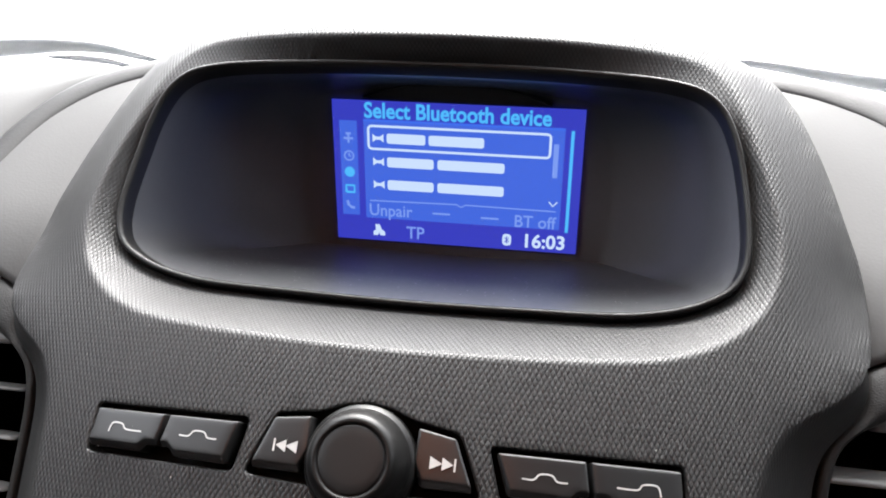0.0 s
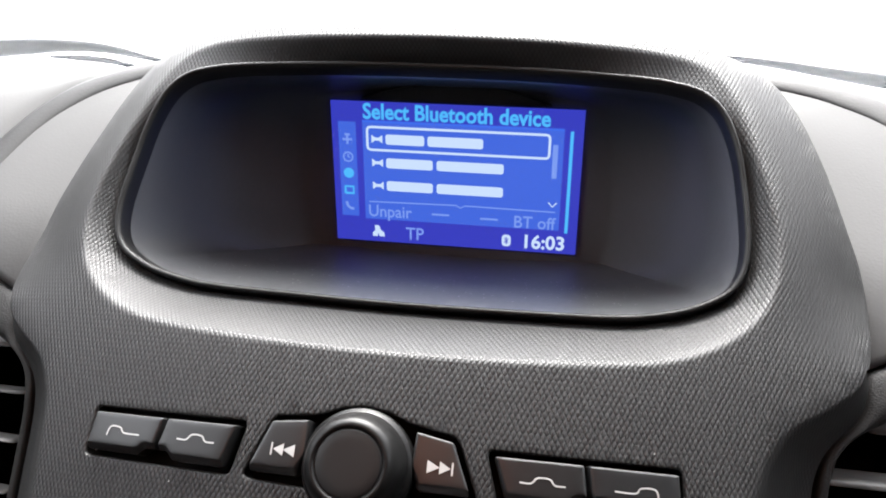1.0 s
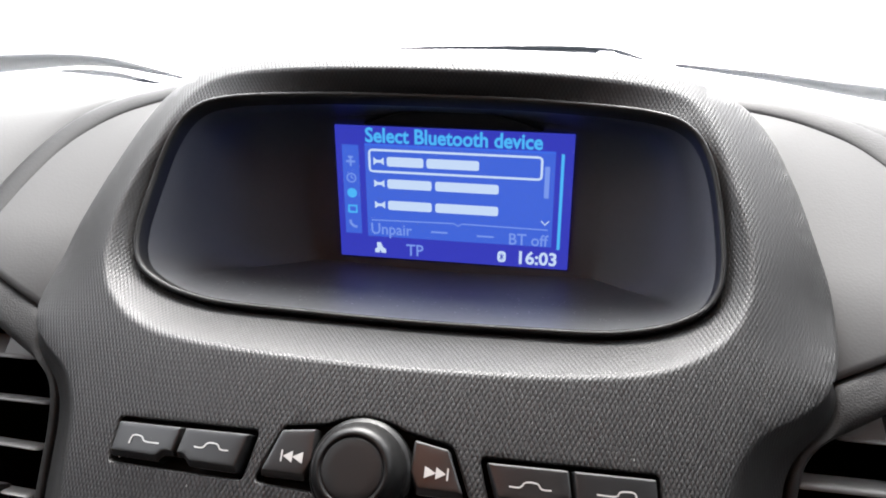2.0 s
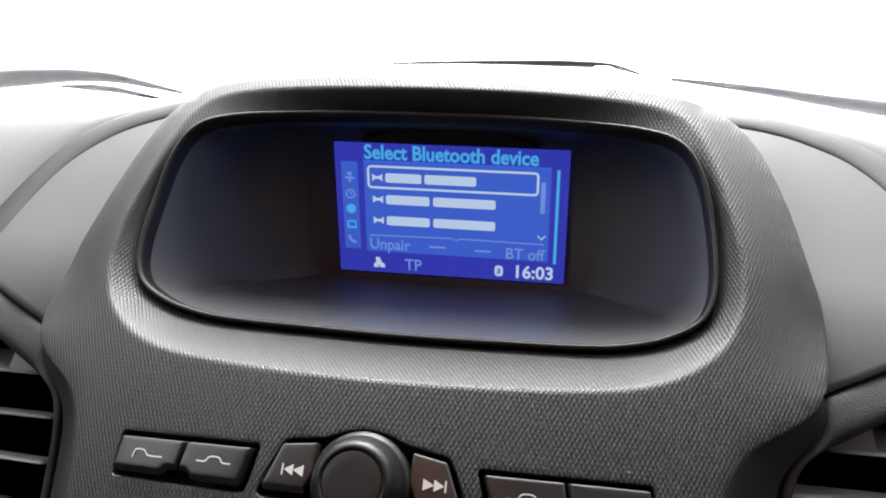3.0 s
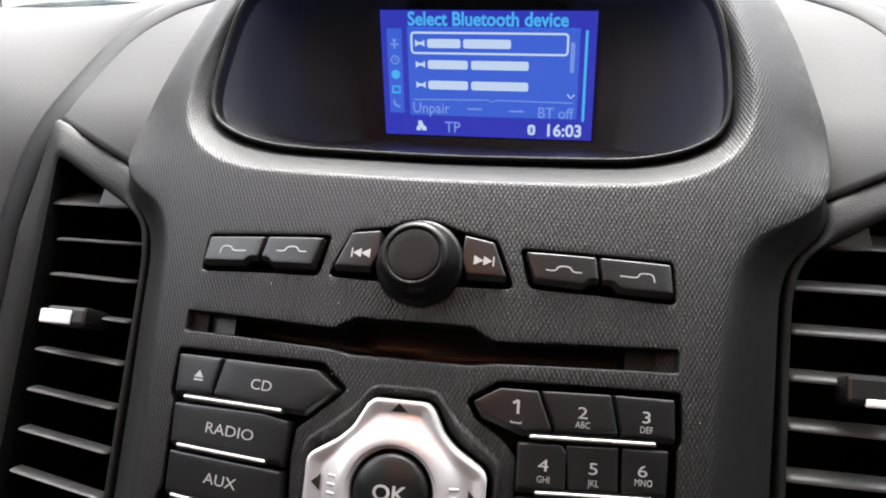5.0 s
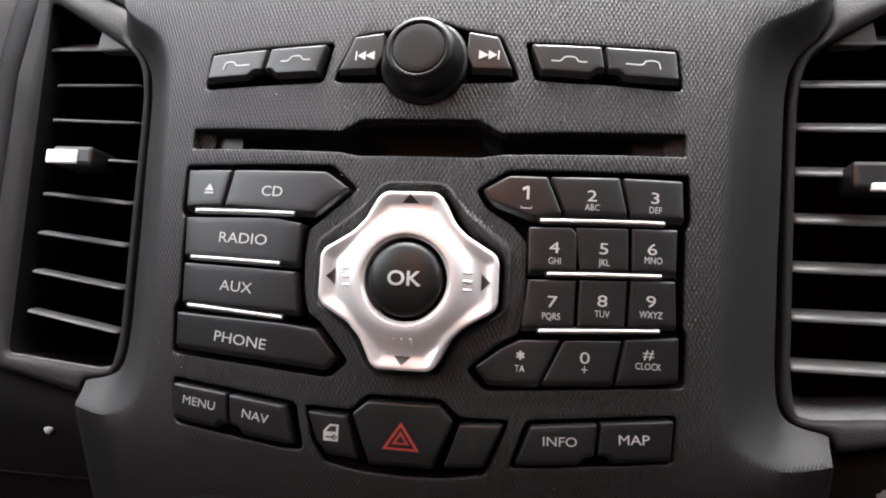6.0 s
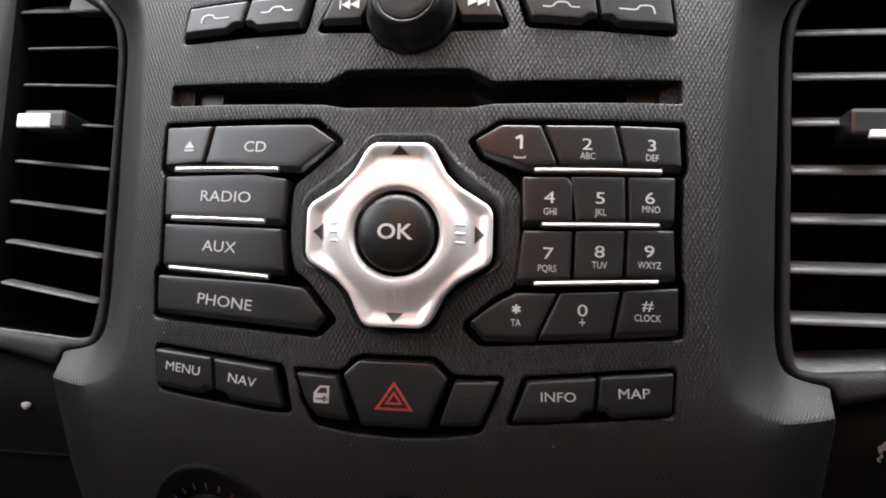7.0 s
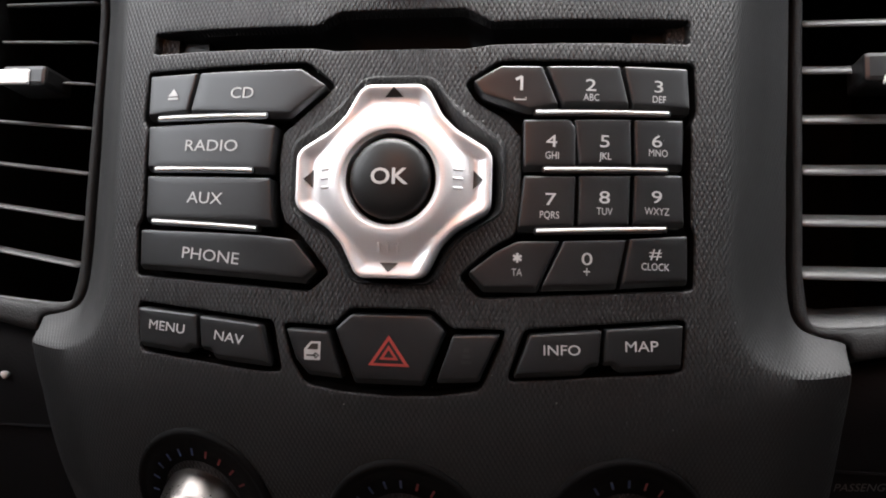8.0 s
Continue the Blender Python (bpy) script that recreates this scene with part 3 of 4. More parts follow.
        for t, e in ((0, 0), (0.08, 0.04), (0.2, 0.16), (0.4, 0.40), (0.6, 0.64), (0.8, 0.85), (1.0, 1.0)):
            rows.append([(s * (p[0] + (q[0] - p[0]) * t), skin_y(*p) + (max(0.031, face_y(*p) + 0.004) - skin_y(*p)) * e, p[1] + (q[1] - p[1]) * t) for p, q in zip(NOTCH_A, NOTCH_B)])
        rows.append([(x, y + 0.04, z) for x, y, z in rows[-1]])
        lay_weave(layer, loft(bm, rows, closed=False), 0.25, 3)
    # returns of the lower edges
    low = smooth_line(EDGE_BOTTOM[1:], 0.006)
    for s in (1, -1):
        lay_weave(layer, loft(bm, [[(s * (x + out), skin_y(x, z) + run, z) for x, z in low] for out, run in ((0, 0), (0.0006, 0.001), (0.0009, 0.003), (0.0009, 0.02))], closed=False))
    # skin of the hood running back into the dash
    top = hood_line(1) + hood_line(-1)[::-1][1:]
    back = Vector((0, math.cos(radians(LEAN_BACK - 15)), math.sin(radians(LEAN_BACK - 15))))
    rows = []
    for out, run in ((0, 0), (0.0012, 0.0015), (0.002, 0.004), (0.0028, 0.010), (0.003, 0.03), (0.003, 0.07), (0.001, 0.12), (-0.004, 0.16)):
        grow = []
        for i, p in enumerate(top):
            a, b = Vector(top[max(0, i - 1)]), Vector(top[min(len(top) - 1, i + 1)])
            t = (b - a).normalized()
            grow.append(Vector((p[0] + t.y * out, skin_y(*p), p[1] - t.x * out * 0.15)) + back * run * (1 - 0.3 * max(0, 0.1 - p[1]) / 0.1))
        rows.append(grow)
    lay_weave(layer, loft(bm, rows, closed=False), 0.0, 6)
    bmesh.ops.remove_doubles(bm, verts=bm.verts, dist=0.00012)
    return tidy(bm)


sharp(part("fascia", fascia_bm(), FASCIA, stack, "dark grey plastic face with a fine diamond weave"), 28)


def well(outline, depth, name="key_well"):
    bm = bmesh.new()
    loft(bm, [[on_face(*p, -0.0009) for p in grown(outline, 0.0004)], [on_face(*p, -0.001) for p in outline], [on_face(*p, -depth) for p in outline]], cap_end=True)
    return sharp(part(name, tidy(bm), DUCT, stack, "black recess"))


for w in WELLS[:-1]:
    well(w, 0.006)
bm = bmesh.new()
loft(bm, [[on_face(*p, -0.0028) for p in grown(PAD_EDGE, 0.0013)], [on_face(*p, -0.009) for p in grown(PAD_EDGE, 0.0012)]], cap_end=True)
part("pad_well", tidy(bm), BLACK, stack)

# disc slot: deep mouth, stepped at both ends
bm = bmesh.new()
loft(bm, [[on_face(*p, -0.001) for p in WELL_SLOT], [on_face(*p, -0.003) for p in WELL_SLOT], [on_face(*p, -0.0045) for p in grown(WELL_SLOT, -0.0006)]])
sharp(part("disc_slot", flat_weave(tidy(bm)), FASCIA, stack, "long horizontal disc slot with raised middle"))
for s in (-1, 1):
    for name, x0, x1, h0, h1 in (("slot_end", 89.6, 84.5, -0.0035, -0.0060), ("slot_step", 84.5, 74.5, -0.0085, -0.0095)):
        bm = bmesh.new()
        rows = [(x0, h0), (x1, h1), (x1 - 0.4, h1 - 0.012)]
        loft(bm, [[on_face(s * x / 1000, z / 1000, h) for z in (-7.4 - 0.03 * (90 - x), -3, 1.6 - 0.05 * (90 - x))] for x, h in rows], closed=False)
        sharp(part(name, flat_weave(tidy(bm)), FASCIA if name == "slot_end" else KEY, stack))
bm = bmesh.new()
loft(bm, [[on_face(*p, -0.0044) for p in grown(WELL_SLOT, -0.0002)], [on_face(*p, -0.03) for p in grown(WELL_SLOT, -0.0006)]], cap_end=True)
part("slot_mouth", tidy(bm), BLACK, stack, "black mouth of the slot")


# ---- keys ----
def key(name, outline, parent=stack, height=0.0022, lift=0.0015, material=None, radius=0.0009, label=""):
    o = grown(rounded(mm(outline), radius), -0.00005)
    low, high = min(p[1] for p in o), max(p[1] for p in o)

    def ring(inset, rise, h):
        """The outline drawn in, its foot raised, at a height over the face."""
        return [on_face(x, z + rise * (high - z) / (high - low), h) for x, z in grown(o, -inset)]

    bm = bmesh.new()
    rows = [ring(0, 0, -0.0035), ring(0, lift * 0.1, height * 0.25), ring(0.00014, lift * 0.85, height - 0.00062), ring(0.00032, lift * 0.94, height - 0.00024), ring(0.00066, lift, height - 0.00004), ring(0.00090, lift, height)]
    top = rows[-1]
    mid = sum(top, Vector()) / len(top)
    for f in (0.75, 0.45, 0.15):
        rows.append([on_face(mid.x + (p.x - mid.x) * f, mid.z + (p.z - mid.z) * f, height) for p in top])
    loft(bm, rows, cap_end=True)
    return sharp(part(name, tidy(bm), material or KEY, parent, label), 32)


def print_on(owner, bm, x, z, material=PRINT, height=0.0022, tilt=0.0, name="legend", label=""):
    """Printed marks, a hair above a key's top."""
    lay(bm, lambda u, v: on_face(x / 1000 + u, z / 1000 + v, height + 0.00035), tilt)
    return part(name, bm, material, owner, label, smooth=False)


def word(owner, words, x, z, size, tilt=0.0, bold=0.0, stretch=1.2, material=PRINT, height=0.0022):
    return print_on(owner, text_bm(words, size / 1000, bold, stretch), x, z, material, height, tilt, "legend", "pale grey printed " + words)


k = key("eject_key", [(-88.4, -15.2), (-69, -15.8), (-72, -30.2), (-88, -30.8)])
print_on(k, shapes_bm([mm([(-2.0, -0.4), (2.0, -0.4), (0, 2.2)]), mm([(-2.0, -1.6), (2.0, -1.6), (2.0, -0.9), (-2.0, -0.9)])]), -77.8, -22.9, tilt=-2)
k = key("cd_key", [(-68.2, -15.8), (-31.6, -17.0), (-22.6, -23.4), (-34.5, -33.2), (-45, -32.6), (-71.2, -30.2)])
word(k, "CD", -51.6, -24.2, 5.2, -3, 0.0, 1.16)
k = key("radio_key", [(-87.4, -32.8), (-50, -33.4), (-39.2, -35.4), (-40.2, -51), (-86.8, -48.4)])
word(k, "RADIO", -61.9, -41.1, 5.3, -3, 0.0, 1.24)
print_on(k, shapes_bm([[(0.0007 * math.cos(a), 0.0005 * math.sin(a)) for a in np.linspace(0, 6.28, 10)[:-1]]]), -62.8, -45.6, BLACK_PRINT, name="tactile_dot")
k = key("aux_key", [(-86.6, -49.6), (-40.2, -52.2), (-38.6, -67.6), (-86.4, -65.6)])
word(k, "AUX", -63.2, -58.2, 5.3, -4)
k = key("phone_key", [(-88.2, -67.6), (-45, -70), (-31.4, -71.6), (-23.6, -81.2), (-27.8, -85.4), (-88.0, -81.0)])
word(k, "PHONE", -60.4, -76.8, 5.3, -6, 0.0, 1.22)

# digit, letters, outline, place of the digit, place of the letters
DIGITS = [
    ("1", "", [(31.8, -17.0), (44.4, -16.8), (49.6, -30.2), (40.5, -32.2), (26.4, -27.4), (23.4, -22.6)], 37.8, -24.4, 37.8, -27.8),
    ("2", "ABC", [(45.2, -16.8), (67.8, -15.8), (70.8, -29.4), (50.4, -30.2)], 58.9, -22.8, 59.1, -26.5),
    ("3", "DEF", [(68.7, -15.8), (88.5, -15.4), (89.2, -30), (71.6, -29.8)], 79.3, -22.2, 79.4, -26.1),
    ("4", "GHI", [(38.8, -33.8), (52.8, -33.2), (54.9, -35.8), (54.9, -49.2), (39.2, -50)], 47.5, -40.5, 47.7, -44.8),
    ("5", "JKL", [(54, -33.2), (71.2, -32.4), (71.7, -48.2), (55.7, -48.8)], 63.3, -40.0, 63.5, -44.4),
    ("6", "MNO", [(72, -32.4), (87.2, -31.8), (87.0, -47.8), (72.4, -48.2)], 78.8, -39.2, 79.2, -42.7),
    ("7", "PQRS", [(39.4, -51), (55, -50.5), (54.7, -67), (37.8, -68.4)], 47.4, -58.2, 47.2, -62.8),
    ("8", "TUV", [(55.8, -50.4), (71.4, -49.6), (71, -66), (55.6, -67)], 63.4, -57.0, 63.4, -61.1),
    ("9", "WXYZ", [(72.2, -49.4), (86.9, -48.8), (87.6, -65), (71.9, -65.8)], 78.9, -56.2, 79.0, -60.4),
    ("*", "TA", [(37.8, -70.8), (50.8, -70.2), (44.2, -86.2), (28, -86.6), (23.4, -81.4), (31.6, -74.4)], 38, -75.8, 37.9, -80.2),
    ("0", "+", [(51.6, -70.2), (70.4, -69.0), (67.6, -84.4), (45, -85.8)], 58.5, -75.6, 58.5, -79.4),
    ("#", "CLOCK", [(71.2, -68.8), (88.6, -67.0), (88.8, -82.2), (68.6, -84.2)], 78.7, -73.1, 78.7, -77.0),
]
for digit, letters, outline, x, z, lx, lz in DIGITS:
    k = key("number_key", outline)
    tagged(k, "black key printed " + digit + (" " + letters if letters else ""))
    if digit == "1":
        print_on(k, strokes_bm([mm([(-1.4, 1.2), (0.35, 2.2)]), mm([(0.35, 2.25), (0.35, -2.1)])], 0.00085), x, z + 1.6)
        print_on(k, strokes_bm([mm([(-1.7, 0.7), (-1.7, 0), (1.7, 0), (1.7, 0.7)])], 0.0004), lx, lz)
        continue
    if digit == "*":
        print_on(k, strokes_bm([[(-0.0014 * math.cos(a), -0.0014 * math.sin(a)), (0.0014 * math.cos(a), 0.0014 * math.sin(a))] for a in (0.52, 1.57, 2.62)], 0.0007), x, z)
    else:
        word(k, digit, x, z, 5.3 if digit != "#" else 4.6, 0, 0.0, 1.36)
    word(k, letters, lx, lz, 3.1 if letters != "+" else 5.0, 0, 0.0, 0.80)


def silver_bar(x0, z0, x1, z1):
    o = rounded(mm([(x0, z0 + 0.5), (x1, z1 + 0.5), (x1, z1 - 0.5), (x0, z0 - 0.5)]), 0.0003, 0.004)
    bm = bmesh.new()
    loft(bm, [[on_face(*p, 0.0005) for p in o], [on_face(*p, 0.0026) for p in o], [on_face(*p, 0.0029) for p in grown(o, -0.0003)]], cap_end=True)
    sharp(part("accent_bar", tidy(bm), BAR, stack, "thin bright silver accent strip"), 40)
    o2 = grown(o, 0.0006)
    bm = bmesh.new()
    loft(bm, [[on_face(*p, -0.001) for p in o2], [on_face(*p, 0.00228) for p in o2]], cap_end=True)
    sharp(part("bar_groove", tidy(bm), BLACK, stack))


for b in ((-83, -30.5, -42.6, -31.9), (-83.2, -47.6, -46.6, -49.4), (-83.2, -65, -44.4, -68), (42.6, -31.6, 82.4, -30.2), (45.4, -49, 81.9, -47.6), (43.4, -67.6, 81.8, -65.4)):
    silver_bar(*b)

# four preset keys either side of the volume knob
ICON = {"hook_left": [(-5.6, -1.7), (-4.6, 0.9), (-1.2, 0.9), (0.4, -0.5), (5.8, -0.6)], "bump": [(-6, -0.6), (-3, -0.6), (-1.4, 0.9), (1.8, 0.9), (3.2, -0.5), (6, -0.6)], "hook_right": [(-6, -0.5), (-0.6, -0.5), (0.8, 0.9), (4.6, 0.9), (5.6, -1.7)]}
for outline, icon, x, z, tilt in (
        ([(-84.4, 29.8), (-59.8, 30), (-61.6, 20.7), (-65, 20.8), (-67.4, 18.5), (-85.6, 18.6)], "hook_left", -72.6, 24.8, 0),
        ([(-58.8, 30), (-36.2, 30.3), (-39.2, 18.2), (-55.4, 18.3), (-57.8, 20.7), (-60.6, 20.7)], "bump", -48, 25.2, 0),
        ([(36.6, 29.8), (60.4, 30), (61.8, 20.6), (58.8, 20.6), (56.6, 18.2), (40.4, 18.8)], "bump", 49.6, 24.4, 0),
        ([(61.4, 30), (85.6, 30.1), (86.8, 18.1), (68.6, 18), (66.2, 20.5), (62.8, 20.5)], "hook_right", 74.4, 24.6, 0)):
    k = key("preset_key", outline)
    print_on(k, strokes_bm([smooth_line(mm(ICON[icon]), 0.0005)], 0.00044), x, z, tilt=tilt)

# seek keys
k = key("seek_key", [(-26, 32.6), (-15, 34), (-14.6, 24), (-17, 18.4), (-31, 18.4)])
print_on(k, shapes_bm([mm([(-0.5, 0), (2.9, 1.7), (2.9, -1.7)]), mm([(-3.4, 0), (-0.4, 1.7), (-0.4, -1.7)]), mm([(-4.1, 1.7), (-3.6, 1.7), (-3.6, -1.7), (-4.1, -1.7)])]), -20.6, 25.1)
k = key("seek_key", [(15, 34), (25.6, 32), (31, 18.4), (17, 18.4), (14.6, 24)])
print_on(k, shapes_bm([mm([(0.5, 0), (-2.9, 1.7), (-2.9, -1.7)]), mm([(3.4, 0), (0.4, 1.7), (0.4, -1.7)]), mm([(4.1, 1.7), (3.6, 1.7), (3.6, -1.7), (4.1, -1.7)])]), 22, 25.1)

# volume knob
knob_tilt = Matrix.Translation(on_face(0, 0.0232, 0.0)) @ Matrix.Rotation(math.atan2(-(0.0329 + 2 * 0.891 * 0.0232), 1), 4, "X")
bm = bmesh.new()
turned(bm, [(0.0156, 0.003), (0.0156, -0.0010), (0.0150, -0.0018), (0.0143, -0.0020), (0.0141, -0.0036), (0.0130, -0.0078), (0.0122, -0.0098), (0.0113, -0.0111), (0.0105, -0.0116), (0.0099, -0.0118), (0.0095, -0.0116), (0.0093, -0.0112), (0.0090, -0.0111)])
knob = part("volume_knob", tidy(bm), KNOB, stack, "round black volume knob with a bright rim")
knob.matrix_local = knob_tilt
sharp(knob, 70)
bm = bmesh.new()
turned(bm, [(0.0091, -0.0108), (0.0089, -0.0113), (0.0084, -0.0115), (0.0060, -0.0116), (0.0030, -0.0116), (0.0, -0.0116)])
part("knob_cap", tidy(bm), RUBBER, knob)

# navigation pad: satin silver, four lobes with arrows, a black OK button
PAD_C = (0.0, -0.0534)


def ease(a, b, v):
    t = min(1.0, max(0.0, (v - a) / (b - a)))
    return t * t * (3 - 2 * t)


def edge_distance(x, z):
    c, d = Vector((x, z)), 1.0
    for p, q in zip(PAD_EDGE, PAD_EDGE[1:] + PAD_EDGE[:1]):
        a, b = Vector(p), Vector(q)
        t = min(1.0, max(0.0, (c - a).dot(b - a) / max(1e-12, (b - a).length_squared)))
        d = min(d, (a.lerp(b, t) - c).length)
    return d


def pad_height(x, z):
    """A smooth collar round the button, a valley, and a raised rim along the edge."""
    dx, dz = x - PAD_C[0], z - PAD_C[1]
    r = math.hypot(dx, dz)
    h = 0.0078 - 0.0034 * ease(0.0158, 0.0256, r) - 0.0012 * ease(0.0150, 0.0137, r)
    rim = 0.0060 * ease(0.0050, 0.0010, edge_distance(x, z))
    return h + max(0.0, 0.0060 - h) * rim / 0.0060


bm = bmesh.new()
n = len(PAD_EDGE)
rows = []
ring0 = [(PAD_C[0] + 0.0137 * math.cos(a), PAD_C[1] + 0.0137 * math.sin(a)) for a in [math.atan2(p[1] - PAD_C[1], p[0] - PAD_C[0]) for p in PAD_EDGE]]
rows.append([on_face(*p, 0.002) for p in ring0])
for t in np.linspace(0, 1, 40):
    lip = grown(PAD_EDGE, -0.0009)
    pts = [(p[0] + (q[0] - p[0]) * t, p[1] + (q[1] - p[1]) * t) for p, q in zip(ring0, lip)]
    rows.append([on_face(*p, pad_height(*p)) for p in pts])
rows.append([on_face(*p, pad_height(*p) - 0.0003) for p in grown(PAD_EDGE, -0.0003)])
rows.append([on_face(*p, pad_height(*p) - 0.0010) for p in PAD_EDGE])
rows.append([on_face(*p, -0.0055) for p in PAD_EDGE])
loft(bm, rows)
pad = sharp(part("navigation_pad", tidy(bm), SILVER, stack, "satin silver four-way pad"), 40)
for ax, az, turn in ((0, -26.9, 0), (-25.8, -53.2, 90), (25.8, -53.2, -90), (0, -79.6, 180)):
    bm = shapes_bm([mm([(-2.9, -1.3), (2.9, -1.3), (0, 1.6)])])
    bmesh.ops.subdivide_edges(bm, edges=bm.edges[:], cuts=7, use_grid_fill=True)
    lay(bm, lambda u, v: on_face(ax / 1000 + u, az / 1000 + v, pad_height(ax / 1000 + u, az / 1000 + v) + 0.0003), turn)
    part("arrow", bm, BLACK_PRINT, pad, "black printed arrow", smooth=False)
for cx, cz, dx, dz in ((-20.2, -53.2, 0, 2.8), (20.2, -53.2, 0, 2.8), (0, -73.8, 2.8, 0), (0, -33.2, 2.8, 0)):
    for j in (-1, 0, 1):
        x, z = (cx + dx * j) / 1000, (cz + dz * j) / 1000
        hx, hz = (0.0015, 0.00045) if dx == 0 else (0.00045, 0.0015)
        o = rounded([(x - hx, z - hz), (x + hx, z - hz), (x + hx, z + hz), (x - hx, z + hz)], 0.0004, 0.01)
        bm = bmesh.new()
        loft(bm, [[on_face(*p, pad_height(*p) - 0.0002) for p in o], [on_face(*p, pad_height(*p) + 0.00015) for p in o], [on_face(*p, pad_height(*p) + 0.0003) for p in grown(o, -0.0002)]], cap_end=True)
        part("grip_rib", tidy(bm), SILVER, pad)
bm = bmesh.new()
ok_tilt = Matrix.Translation(on_face(*PAD_C, 0.0)) @ Matrix.Rotation(math.atan2(-(0.0329 + 2 * 0.891 * PAD_C[1]), 1), 4, "X")
turned(bm, [(0.0125, 0.0), (0.0125, -0.0064), (0.0122, -0.0073), (0.0115, -0.0080), (0.0102, -0.0086), (0.0080, -0.0092), (0.0050, -0.0097), (0.0025, -0.0099), (0.0, -0.01)])
ok = part("ok_button", tidy(bm), DOME, stack, "domed black OK button")
ok.matrix_local = ok_tilt
bm = text_bm("OK", 0.0068, 0.00010, 1.12)
lay(bm, lambda u, v: Vector((u + 0.0002, -0.01018 + (u * u + v * v) * 11, v)))
part("legend", bm, PRINT, ok, "pale grey printed OK", smooth=False)

# lower rows
k = key("menu_key", [(-88.2, -93.4), (-65.2, -95.6), (-64.4, -106.8), (-67.4, -106.5), (-69.8, -108.6), (-87.4, -106.6)])
word(k, "MENU", -76.2, -99.8, 4.4, -6)
k = key("nav_key", [(-64.2, -95.8), (-42, -98.2), (-38.8, -111.6), (-58.2, -109.9), (-60.2, -107.4), (-63.4, -107)])
word(k, "NAV", -53, -102.6, 4.4, -8)
k = key("info_key", [(42.2, -98.6), (63.6, -96.4), (62.8, -107.4), (60, -107.8), (57.6, -110.4), (37.6, -112)])
word(k, "INFO", 51.6, -102.8, 4.3, 2, 0.0, 1.14)
k = key("map_key", [(64.6, -96.2), (87.8, -93.8), (87.4, -107.4), (68.8, -109.2), (66.8, -107), (63.9, -107.2)])
word(k, "MAP", 75, -100.8, 4.5, 3, 0.0, 1.16)
k = key("lock_key", [(-33.6, -99), (-19.4, -99.6), (-15.0, -114.2), (-26.2, -113.4), (-30.4, -108.6)], height=0.0018, lift=0.0012)
door = [mm([(-2.6, -2.8), (2.6, -2.8), (2.8, 2.8), (-0.4, 2.8), (-2.6, 0.4)])]
print_on(k, shapes_bm(door), -24.6, -105.6, height=0.0015, name="door_symbol")
print_on(k, shapes_bm([mm([(-1.6, 0.3), (2.0, 0.3), (2.1, 2.1), (-0.1, 2.1)])]), -24.6, -105.5, BLACK_PRINT, 0.0017, name="door_window")
print_on(k, strokes_bm([mm([(-1.8, 0), (1.4, 0)]), mm([(1.2, 0.8), (2.2, 0), (1.2, -0.8), (0.6, 0), (1.2, 0.8)])], 0.0005), -24.6, -107.0, BLACK_PRINT, 0.0017, name="key_symbol")
k = key("hazard_key", [(-17.2, -99), (-12, -94), (12, -93.8), (17.2, -98.8), (10.6, -115.4), (-11.0, -115.4)], height=0.0026, lift=0.0018)
for s, w in ((6.4, 0.0007), (3.0, 0.0006)):
    tri = mm([(0, s * 0.72), (s, -s * 0.72), (-s, -s * 0.72)])
    cx, cz = 0, -s * 0.24 / 1000
    inn = [(cx + (p[0] - cx) * (1 - 2.4 * w / (s / 1000)), cz + (p[1] - cz) * (1 - 2.4 * w / (s / 1000))) for p in tri]
    polys = [[tri[i], tri[(i + 1) % 3], inn[(i + 1) % 3], inn[i]] for i in range(3)]
    print_on(k, shapes_bm(polys), 0.0, -104.6 - (0.6 if s < 5 else 0), RED_PRINT, 0.0024, name="warning_triangle", label="red printed triangle")
k = key("blank_key", [(19.2, -99.6), (33.6, -98.8), (27.2, -113.6), (14.4, -114.4)], height=0.0018, lift=0.0012)
print_on(k, shapes_bm([mm([(-1.6, -2.2), (1.6, -2.2), (1.6, -1.2), (-1.6, -1.2)]), mm([(-1.2, -0.6), (1.2, -0.6), (1.2, 0.6), (-1.2, 0.6)]), mm([(-0.8, 1.2), (0.8, 1.2), (0.8, 2.4), (-0.8, 2.4)])]), 23.4, -105.6, FADED_PRINT, 0.0018, name="faded_symbol")

# ---- display inside the hood ----
BACK_A, BACK_B = Vector((0, 0.119, 0.1186)), Vector((0, 0.0802, 0.1706))
BACK_UP = (BACK_B - BACK_A).normalized()
BACK_OUT = Vector((0, -BACK_UP.z, BACK_UP.y)).normalized()
if BACK_OUT.y > 0:
    BACK_OUT = -BACK_OUT


def on_back(x, v, h=0.0):
    """A point on the shroud's rear wall: x across, v up from the display's lower edge."""
    return Vector((x, 0, 0)) + BACK_A + BACK_UP * v + BACK_OUT * h


def squared(x, z):
    """The opening's outline with its lower corners drawn out, where a flat floor meets the side walls."""
    dx, dz = max(0.0, (abs(x) - 0.066) / 0.0438), max(0.0, (0.1015 - z) / 0.0285)
    if dx == 0 or dz == 0:
        return x, z
    k = (math.hypot(dx, dz) / max(dx, dz)) ** 0.85
    return math.copysign(0.066 + dx * k * 0.0438, x), 0.1015 - dz * k * 0.0285


back_loop = [(x * 0.87, -0.009 + (z - 0.0722) / 0.09 * 0.083) for x, z in (squared(*p) for p in OPENING)]
bm = bmesh.new()


def rim_ring(d, depth):
    return [Vector((x, open_y(z) + depth, z)) for x, z in grown(OPENING, d)]


